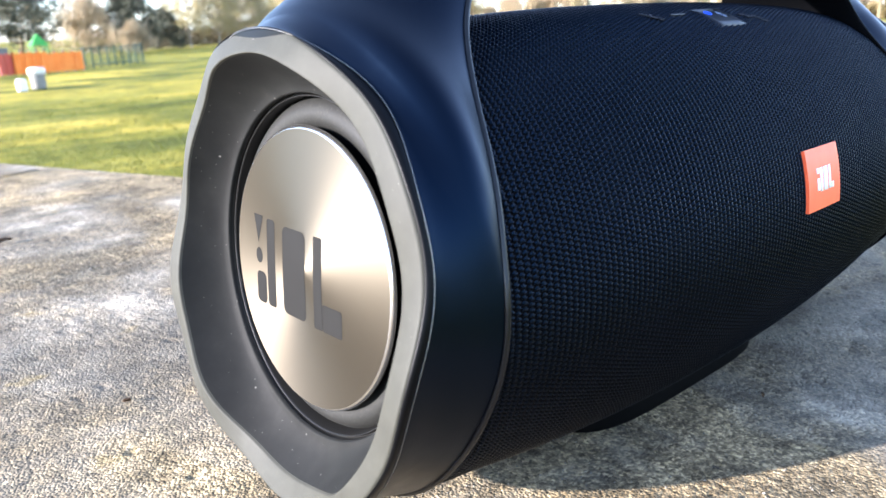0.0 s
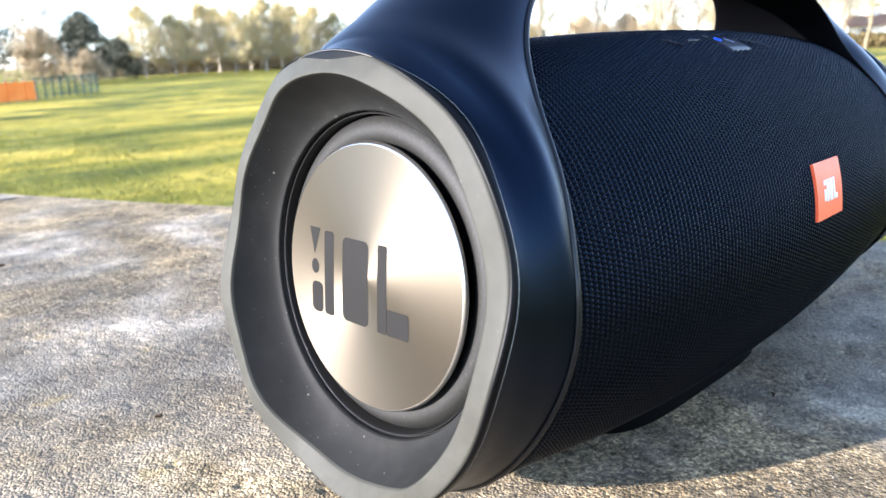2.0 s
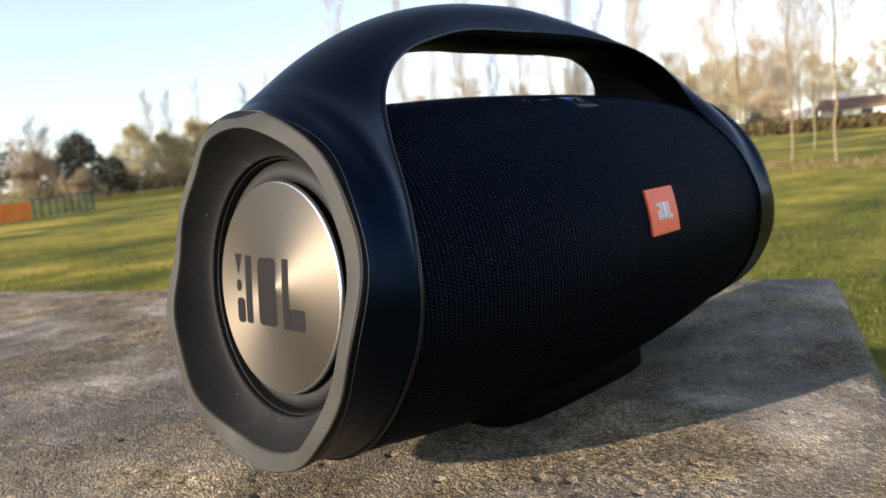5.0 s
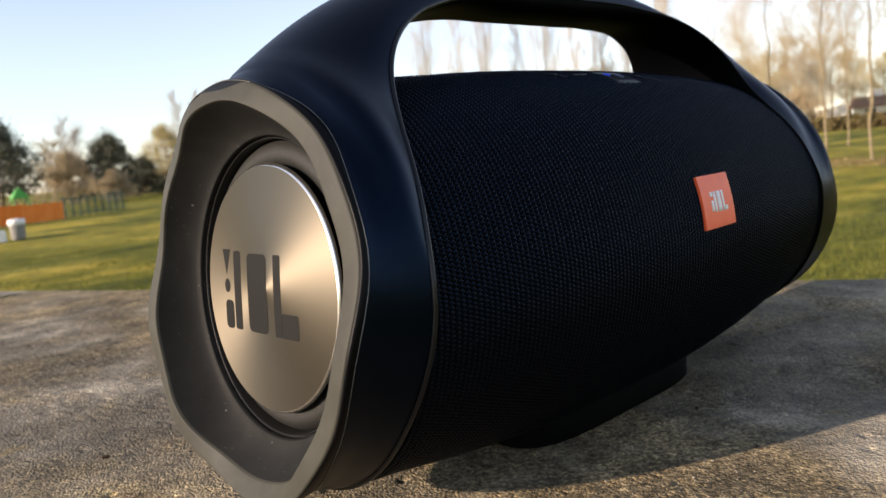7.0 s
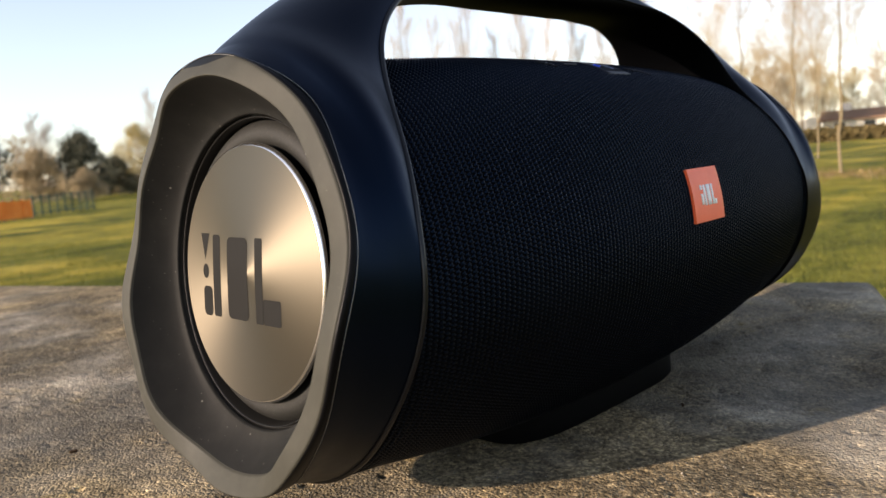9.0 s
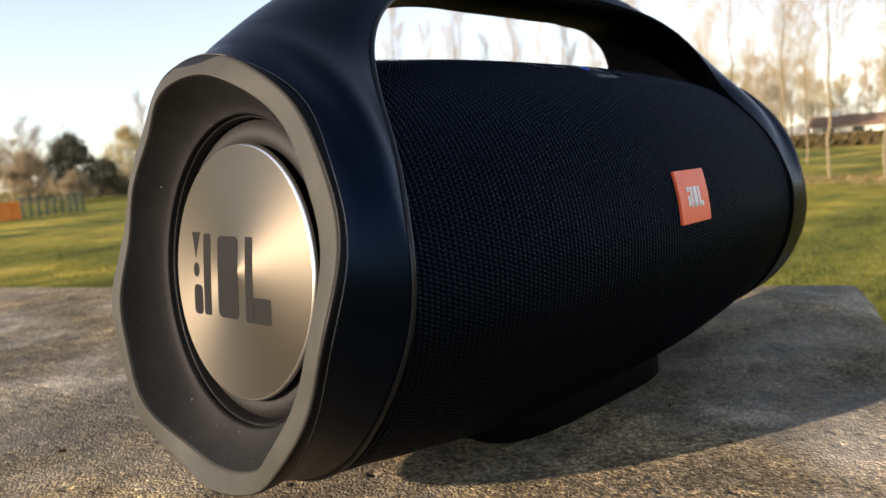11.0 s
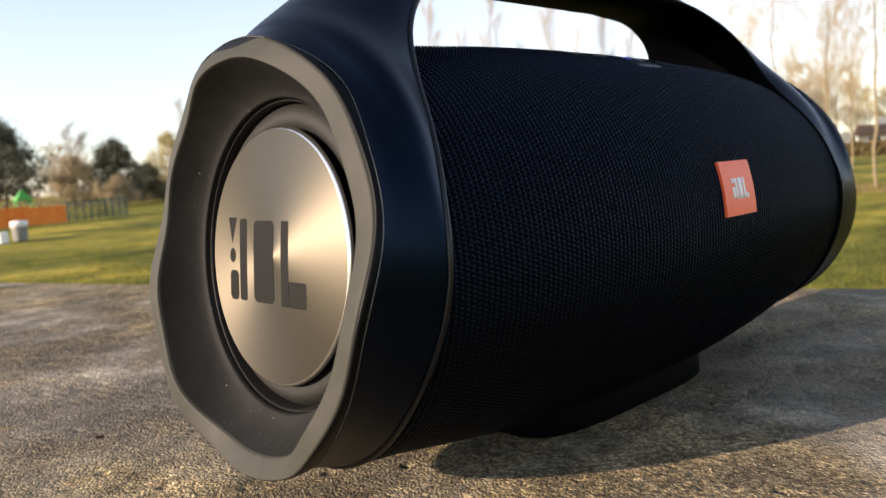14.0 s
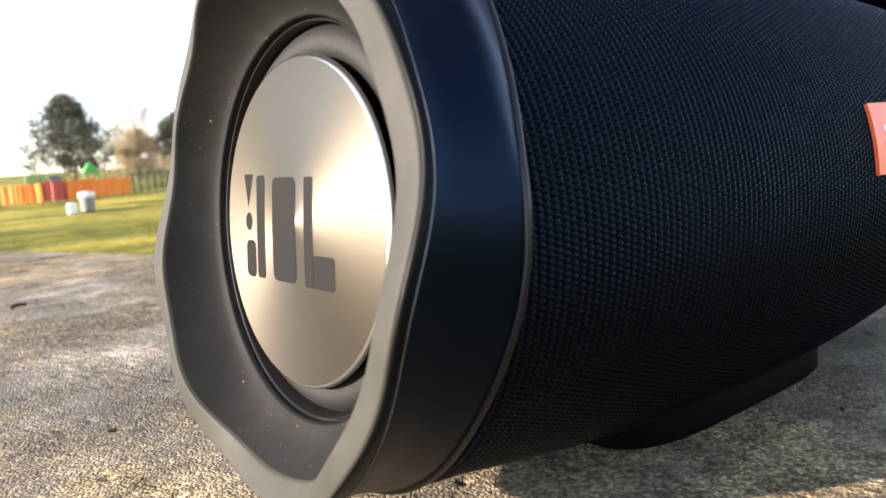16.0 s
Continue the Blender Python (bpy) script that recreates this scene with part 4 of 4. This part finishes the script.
# young trees in a row on the grass
sapling = bare_tree("young_tree", "slender leafless young tree with pale trunk standing in grass", 21, 5.2, 0.035, 0.2, SAPLING_TWIG, spread=0.82, upward=0.42, kids=3, branch=0.3, whorls=27, twig=0.0017, thin=0.17)
stand(sapling, 17.5, 16.3)
sapling_b = bare_tree("young_tree", "slender leafless young tree with pale trunk standing in grass", 22, 5.0, 0.032, 0.18, SAPLING_TWIG, spread=0.82, upward=0.42, kids=3, branch=0.3, whorls=27, twig=0.0017, thin=0.17)
stand(sapling_b, 20.3, 17.5, 40)
for ob in (sapling, sapling_b):
    tagged(ob, group="row of young trees")
for az, dist, turn, src in ((23.6, 19, 100, sapling), (27.0, 22, 200, sapling_b), (14.2, 15.5, 260, sapling_b), (31.0, 26, 310, sapling), (18.9, 24, 30, sapling_b), (25.2, 30, 75, sapling), (12.5, 24, 190, sapling)):
    again(src, az, dist, turn)
# tall narrow poplars further off
poplar = bare_tree("poplar", "tall narrow leafless poplar beyond the field", 31, 15.0, 0.085, 0.08, POPLAR_TWIG, spread=0.42, upward=0.9, kids=3, branch=0.2, whorls=60, twig=0.0028, thin=0.18)
stand(poplar, 43.4, 62)
poplar_b = bare_tree("poplar", "tall narrow leafless poplar beyond the field", 32, 14.0, 0.08, 0.1, POPLAR_TWIG, spread=0.42, upward=0.9, kids=3, branch=0.22, whorls=60, twig=0.0028, thin=0.18)
stand(poplar_b, 39.0, 62)
for ob in (poplar, poplar_b):
    tagged(ob, group="line of poplars")
for k, (az, dist) in enumerate(((48.0, 62), (34.9, 66), (52.5, 66), (30.5, 68), (58.0, 80), (59.8, 84), (63.2, 82), (65.2, 86), (55.5, 74), (66.5, 84), (36.9, 80), (41.2, 84), (45.6, 80), (33.0, 82))):
    again((poplar, poplar_b)[k % 2], az, dist, 57 * k, 0.68 if az > 55 else 0.92 + 0.03 * (k % 5))
# woods behind
wood = bare_tree("woodland_tree", "broad leafless brown tree at the edge of the field", 41, 7.2, 0.11, 0.12, BROWN_TWIG, spread=0.9, upward=0.28, kids=3, branch=0.36, whorls=34, twig=0.008, thin=0.28)
stand(wood, 22.0, 70)
wood_b = bare_tree("woodland_tree", "broad leafless brown tree at the edge of the field", 42, 6.2, 0.1, 0.12, GOLD_TWIG, spread=0.9, upward=0.3, kids=3, branch=0.36, whorls=34, twig=0.008, thin=0.28)
stand(wood_b, 25.0, 74)
for ob in (wood, wood_b):
    tagged(ob, group="trees at the field's edge")
for k, (az, dist) in enumerate(((28, 72), (31, 70), (35, 74), (39, 78), (43, 74), (47, 78), (51, 74), (18.5, 84), (15, 86), (12, 80), (9, 78), (24, 86), (21, 88), (27, 88), (13.4, 74), (16.8, 90), (19.8, 76), (23.2, 73), (10.4, 90), (26.2, 77), (29.6, 79))):
    again((wood, wood_b)[k % 2], az, dist, 71 * k)
again(wood, 75.0, 64, 150, 0.62)
# pollards with golden twigs
gold = crown_tree("golden_tree", "golden leafless tree with fanned twigs on a pale trunk", 51, 4.5, 3.3, 1.1, GOLD_TWIG, 130, 46, 0.3, 0.75, 0.04, POPLAR_TWIG, 0.017)
stand(gold, 67.6, 56)
tagged(gold, group="row of golden pollards")
for k, (az, dist) in enumerate(((65.6, 57), (63.6, 58), (61.5, 57), (59.3, 58), (57.2, 58), (65.0, 66), (62.6, 62), (60.4, 64), (58.2, 63), (55.8, 61), (54.2, 60))):
    again(gold, az, dist, 63 * k, 0.88 + 0.05 * (k * 3 % 5))
brown = crown_tree("brown_tree", "rounded pinkish brown leafless tree behind the play area", 55, 2.9, 3.6, 0.3, BROWN_TWIG, 120, 46, 0.34, 0.7, 0.06)
stand(brown, 73.9, 52)
tagged(brown, group="brown bushy trees")
for k, (az, dist) in enumerate(((9.5, 62), (21.8, 68), (25.5, 64))):
    tagged(again(brown, az, dist, 83 * k), "rounded brown leafless bush behind the hedge")
for k in range(14):
    tagged(again(brown, 29.5 + 1.65 * k, 84 + 5 * (k * 3 % 4), 47 * k, 0.8 + 0.13 * (k * 2 % 5)), "rounded tan leafless bush beyond the field")
tagged(again(brown, 71.2, 47, 20, 0.55), "small tan leafless bush beside the evergreens")
# evergreens
cedar = crown_tree("evergreen_tree", "large dark spreading evergreen behind the orange barrier", 61, 4.6, 4.2, 0.9, NEEDLE, 150, 130, 0.075, 0.7)
stand(cedar, 78.2, 44)
pine = crown_tree("evergreen_tree", "dark rounded evergreen at the field's edge", 62, 4.0, 3.4, 0.5, NEEDLE, 150, 120, 0.08, 0.7)
stand(pine, 71.3, 52)
low_pine = crown_tree("evergreen_tree", "low dark evergreen bush at the field's edge", 63, 2.5, 3.0, 0.2, NEEDLE, 110, 110, 0.08, 0.6)
stand(low_pine, 69.2, 56)
old = bare_tree("bare_tree", "tall spreading leafless tree behind the play area", 71, 5.0, 0.09, 0.22, TWIG, spread=0.75, upward=0.4, kids=3, branch=0.4, whorls=15, twig=0.0055, thin=0.3)
stand(old, 74.0, 58)


# ---- hedge, house, cars ----
def hedge(name, label, a, b, height, depth, mat, count, seed):
    rng = np.random.default_rng(seed)
    pa, pb = polar(*a), polar(*b)
    verts, faces = [], []
    across = (pb - pa).cross(Vector((0, 0, 1))).normalized()
    for _ in range(count):
        f, s, h = rng.uniform(0, 1), rng.uniform(-0.5, 0.5), rng.uniform(0, 1)
        top = height * (1 + 0.15 * noise.noise(Vector((f * 30, 0, seed))))
        o = pa.lerp(pb, f) + across * s * depth + Vector((0, 0, h * top))
        u, w = Vector(rng.normal(0, 0.13, 3)), Vector(rng.normal(0, 0.09, 3))
        n = len(verts)
        verts += [tuple(o - u), tuple(o + w), tuple(o + u), tuple(o - w)]
        faces.append((n, n + 1, n + 2, n + 3))
    return tagged(raw(name, verts, faces, mat, smooth=False), label, "hedge", kind="stuff")


hedge("hedge", "clipped brown hedge along the far side of the field", (27, 52), (5, 48), 0.68, 1.2, HEDGE, 15000, 5)
hedge("hedge", "low brown scrub at the field's edge", (72, 66), (54, 70), 1.15, 1.4, BROWN_TWIG, 11000, 6)

house = tagged(empty("house"), "low white house with brown tiled roof behind the hedge", "house")
house.matrix_world = pose(*polar(15.5, 84, 0.1), 0, 0, 105)
part("wall", box(bmesh.new(), -9.0, 4.2, -3, 3, -0.5, 1.3), RENDER_WALL, house, smooth=False)
bm = bmesh.new()
skin(bm, [[Vector((x, -3.5, 1.35)), Vector((x, 0, 2.3)), Vector((x, 3.5, 1.35)), Vector((x, 3.5, 1.22)), Vector((x, -3.5, 1.22))] for x in (-9.4, 4.6)], close_ends=(True, True))
roof = part("roof", bm, ROOF_TILE, house, smooth=False)
part("chimney", box(bmesh.new(), 2.0, 2.7, -0.3, 0.3, 2.0, 2.9, 0.03), RENDER_WALL, roof, smooth=False)
for x in (-6.4, -3.0, -0.2, 2.3):
    w = part("window", box(bmesh.new(), x, x + 1.1, 2.97, 3.04, 0.45, 1.15), WHITE_PAINT, house, smooth=False)
    part("pane", box(bmesh.new(), x + 0.08, x + 1.02, 3.0, 3.05, 0.52, 1.08), GLASS_DARK, w, smooth=False)
bm = bmesh.new()
skin(bm, [[Vector((4.7, y, -0.5)), Vector((4.7, y, 1.75)), Vector((5.6, y, 1.7)), Vector((9.0, y, 0.95)), Vector((9.0, y, -0.5))] for y in (-1.5, 3.2)], close_ends=(True, True))
part("lean_to", bm, RENDER_WALL, house, "white lean-to with sloping top", smooth=False)


cottage = tagged(empty("farm_building"), "long low white farm building with brown roof beyond the field", "house")
cottage.matrix_world = pose(*polar(33.8, 89, 0.1), 0, 0, 123.8)
part("wall", box(bmesh.new(), -3.9, 3.9, -1.5, 1.5, -0.5, 1.05), RENDER_WALL, cottage, smooth=False)
bm = bmesh.new()
skin(bm, [[Vector((x, -1.8, 1.1)), Vector((x, 0, 1.6)), Vector((x, 1.8, 1.1)), Vector((x, 1.8, 1.0)), Vector((x, -1.8, 1.0))] for x in (-4.1, 4.1)], close_ends=(True, True))
part("roof", bm, ROOF_TILE, cottage, smooth=False)
for x in (-2.9, -0.6, 1.7):
    part("door", box(bmesh.new(), x, x + 0.9, 1.48, 1.54, -0.4, 0.7), DARK_METAL, cottage, smooth=False)
shed = tagged(empty("shed"), "small white shed with brown roof beyond the field", "shed")
shed.matrix_world = pose(*polar(38.4, 86, 0.1), 0, 0, 128.4)
part("wall", box(bmesh.new(), -1.2, 1.2, -1, 1, -0.5, 0.95), RENDER_WALL, shed, smooth=False)
part("roof", skin(bmesh.new(), [[Vector((x, -1.2, 0.98)), Vector((x, 0, 1.5)), Vector((x, 1.2, 0.98)), Vector((x, 1.2, 0.9)), Vector((x, -1.2, 0.9))] for x in (-3.4, 1.4)], close_ends=(True, True)), ROOF_TILE, shed, smooth=False)
part("side_wall", box(bmesh.new(), -3.2, -1.23, -0.9, 0.9, -0.5, 0.92), BARK, shed, "brown timber side", smooth=False)


def car(place, turn, paint):
    c = tagged(empty("parked_car", place, turn), "pale parked car beyond the field", "car", group="parked cars")
    prof = [(-2.0, 0.3), (-2.05, 0.75), (-1.5, 0.95), (-0.9, 1.42), (0.7, 1.45), (1.4, 1.0), (2.0, 0.85), (2.05, 0.35)]
    bm = skin(bmesh.new(), [[Vector((x, y * (0.85 if z > 1.0 else 1), z)) for x, z in prof] for y in (-0.85, 0.85)], close_ends=(True, True))
    part("body", bm, paint, c, smooth=False)
    for y in (-0.8, 0.8):
        bm = skin(bmesh.new(), [[Vector((x, y * 0.97 + d, z)) for x, z in ((-1.2, 1.0), (-0.8, 1.34), (0.6, 1.36), (1.1, 1.0))] for d in (-0.07, 0.07)], close_ends=(True, True))
        part("side_window", bm, GLASS_DARK, c, smooth=False)
        for x in (-1.25, 1.25):
            bm = bmesh.new()
            bmesh.ops.create_cone(bm, cap_ends=True, segments=20, radius1=0.32, radius2=0.32, depth=0.2, matrix=Matrix.Translation((x, y, 0.32)) @ Matrix.Rotation(radians(90), 4, "X"))
            part("wheel", bm, TYRE, c)
    return c


for k, (az, dist) in enumerate(((69.9, 84), (68.0, 86), (65.4, 84), (62.0, 86))):
    p = polar(az, dist)
    car((p.x, p.y, ground_height(p.x, p.y)), 150 + 10 * (k % 3), (WHITE_PAINT, CAR_SILVER)[k % 2])


# ---- play area ----
def barrier(a, b, height, mat, label):
    pa, pb = polar(*a), polar(*b)
    ob = tagged(empty("barrier_fence", pa), label, "barrier", group="play area barrier")
    n = 24
    verts, faces = [], []
    for k in range(n + 1):
        p = pa.lerp(pb, k / n) - pa
        sag = 0.04 * math.sin(math.pi * (k % 6) / 6)
        off = 0.05 * noise.noise(Vector((k * 0.7, a[0], 0)))
        for dx in (0, 0.012):
            verts += [(p.x + off + dx, p.y + off, 0.06), (p.x + off + dx, p.y + off, height - sag)]
    for k in range(n):
        i, j = 4 * k, 4 * k + 4
        faces += [(i, j, j + 1, i + 1), (i + 2, i + 3, j + 3, j + 2), (i + 1, j + 1, j + 3, i + 3), (i, i + 2, j + 2, j)]
    raw("netting", verts, faces, mat, ob, smooth=False)
    for k in range(5):
        p = pa.lerp(pb, k / 4) - pa
        part("post", box(bmesh.new(), p.x - 0.02, p.x + 0.02, p.y + 0.03, p.y + 0.07, 0, height + 0.06), DARK_METAL, ob, smooth=False)
    return ob


barrier((83.5, 25.5), (80.3, 25.0), 0.62, ORANGE_NET, "orange plastic netting barrier round a play area")
barrier((80.3, 25.0), (78.8, 24.9), 0.66, RED_PANEL, "dull red barrier panel round a play area")
barrier((78.8, 24.9), (76.9, 25.1), 0.66, ORANGE_NET, "orange plastic netting barrier round a play area")
barrier((76.9, 25.1), (74.7, 25.5), 0.62, ORANGE_NET, "orange plastic netting barrier round a play area")

fence = tagged(empty("mesh_fence", polar(74.6, 27.0)), "green metal fence beside the play area", "fence")
pa, pb = polar(74.6, 27.0), polar(70.9, 29.5)
for k in range(9):
    p = pa.lerp(pb, k / 8) - pa
    part("post", box(bmesh.new(), p.x - 0.025, p.x + 0.025, p.y - 0.025, p.y + 0.025, 0, 0.7), GREEN_METAL, fence, smooth=False)
for k in range(48):
    p = pa.lerp(pb, (k + 0.5) / 48) - pa
    part("bar", box(bmesh.new(), p.x - 0.005, p.x + 0.005, p.y - 0.005, p.y + 0.005, 0.08, 0.66), GREEN_METAL, fence, smooth=False)
for z in (0.1, 0.64):
    bm = bmesh.new()
    tube(bm, [Vector((0, 0, z)), (pb - pa) + Vector((0, 0, z))], 0.018, 6)
    part("rail", bm, GREEN_METAL, fence)

play = tagged(empty("play_tower", polar(77.2, 28.5)), "small play tower with bright green roof behind the barrier", "play equipment")
for x in (-0.2, 0.2):
    for y in (-0.2, 0.2):
        part("post", box(bmesh.new(), x - 0.04, x + 0.04, y - 0.04, y + 0.04, 0, 0.85), LIME, play, smooth=False)
part("platform", box(bmesh.new(), -0.25, 0.25, -0.25, 0.25, 0.4, 0.46), DARK_METAL, play, smooth=False)
bm = bmesh.new()
bmesh.ops.create_cone(bm, cap_ends=True, segments=4, radius1=0.38, radius2=0.03, depth=0.36, matrix=Matrix.Translation((0, 0, 0.98)) @ Matrix.Rotation(radians(45), 4, "Z"))
part("roof", bm, GREEN_PLASTIC, play, smooth=False)
slide = tagged(empty("climbing_wall", polar(80.2, 28.5)), "lime and grey play panel behind the barrier", "play equipment")
part("panel", box(bmesh.new(), -0.5, 0.1, -0.04, 0.04, 0.1, 0.85, 0.02), LIME, slide, smooth=False)
part("panel", box(bmesh.new(), 0.2, 0.6, -0.04, 0.04, 0.1, 0.78, 0.02), DARK_METAL, slide, smooth=False)

bin_ob = tagged(empty("litter_bin", polar(77.6, 17.9)), "grey metal litter bin with white lid on the grass", "bin")
bm = bmesh.new()
loops = [[Vector((r * math.cos(6.2832 * k / 24), r * math.sin(6.2832 * k / 24), z)) for k in range(24)] for r, z in ((0.125, 0), (0.14, 0.02), (0.15, 0.3), (0.155, 0.32))]
skin(bm, loops, close_ends=(True, True))
part("body", bm, BIN_GREY, bin_ob)
bm = bmesh.new()
loops = [[Vector((r * math.cos(6.2832 * k / 24), r * math.sin(6.2832 * k / 24), z)) for k in range(24)] for r, z in ((0.168, 0.3), (0.17, 0.38), (0.155, 0.42), (0.05, 0.435))]
skin(bm, loops, close_ends=(True, True))
part("lid", bm, WHITE_PAINT, bin_ob, "white lid")
stone = tagged(empty("marker_block", polar(78.6, 17.4)), "small white block beside the bin on the grass", "block")
part("block", box(bmesh.new(), -0.085, 0.085, -0.085, 0.085, 0, 0.24, 0.03), WHITE_PAINT, stone, smooth=False)


# ---- fallen leaves under the young trees ----
def leaf_litter():
    rng = np.random.default_rng(77)
    verts, faces = [], []
    for _ in range(9000):
        az = rng.uniform(2, 34)
        d = 15.6 + 0.16 * (az - 15) + rng.normal(0, 0.75)
        p = polar(az, d)
        z = ground_height(p.x, p.y) + rng.uniform(0.004, 0.03)
        u, w = Vector(rng.normal(0, 0.016, 3)), Vector(rng.normal(0, 0.013, 3))
        u.z, w.z = u.z * 0.4, w.z * 0.4
        o, n = Vector((p.x, p.y, z)), len(verts)
        verts += [tuple(o - u), tuple(o + w), tuple(o + u), tuple(o - w)]
        faces.append((n, n + 1, n + 2, n + 3))
    return tagged(raw("fallen_leaves", verts, faces, LITTER, smooth=False), "brown fallen leaves strewn on the grass under young trees", "leaves", kind="stuff")


leaf_litter()


# ---- bits lying on the table ----
def dead_leaf(x, y, turn):
    bm = bmesh.new()
    rows = []
    for i in range(9):
        f = i / 8
        half = 0.0045 * math.sin(math.pi * (0.08 + 0.84 * f)) ** 0.8
        rows.append([Vector((-0.008 + 0.016 * f, half * k / 3, 0.0012 + 0.0022 * (k / 3) ** 2 + 0.0015 * math.sin(3.1 * f) + 0.0006 * ((i + k) % 2))) for k in range(-3, 4)])
    skin(bm, rows, closed_ring=False)
    r = bmesh.ops.extrude_face_region(bm, geom=list(bm.faces))
    bmesh.ops.translate(bm, vec=(0, 0, -0.0006), verts=[v for v in r["geom"] if isinstance(v, bmesh.types.BMVert)])
    ob = mesh_object("dead_leaf", bm, DEAD_LEAF)
    ob.matrix_world = pose(x, y, 0.0005, 0, 0, turn)
    return tagged(ob, "small curled dark brown dead leaf on the concrete table", "leaf")


def chip(x, y, turn, length):
    bm = bmesh.new()
    box(bm, -length / 2, length / 2, -length * 0.16, length * 0.16, -0.0004, 0.0016, 0.0005)
    for k, v in enumerate(bm.verts):
        v.co += Vector((0.0004 * math.sin(7 * k), 0.0004 * math.cos(5 * k), 0))
    ob = mesh_object("dark_chip", bm, DEAD_LEAF, smooth=False)
    ob.matrix_world = pose(x, y, 0.0008, 0, 0, turn)
    return tagged(ob, "tiny dark sliver on the concrete table", "debris", group="bark slivers")


DEAD_LEAF = varied("dead leaf brown", [(0.03, 0.018, 0.01), (0.075, 0.045, 0.022)], 0.85, 90)
dead_leaf(-0.233, 0.652, 25)
chip(-0.2585, 0.183, -20, 0.004)
# added sliver that stands in for a dark pit in the concrete
chip(0.0045, -0.0738, 40, 0.003)
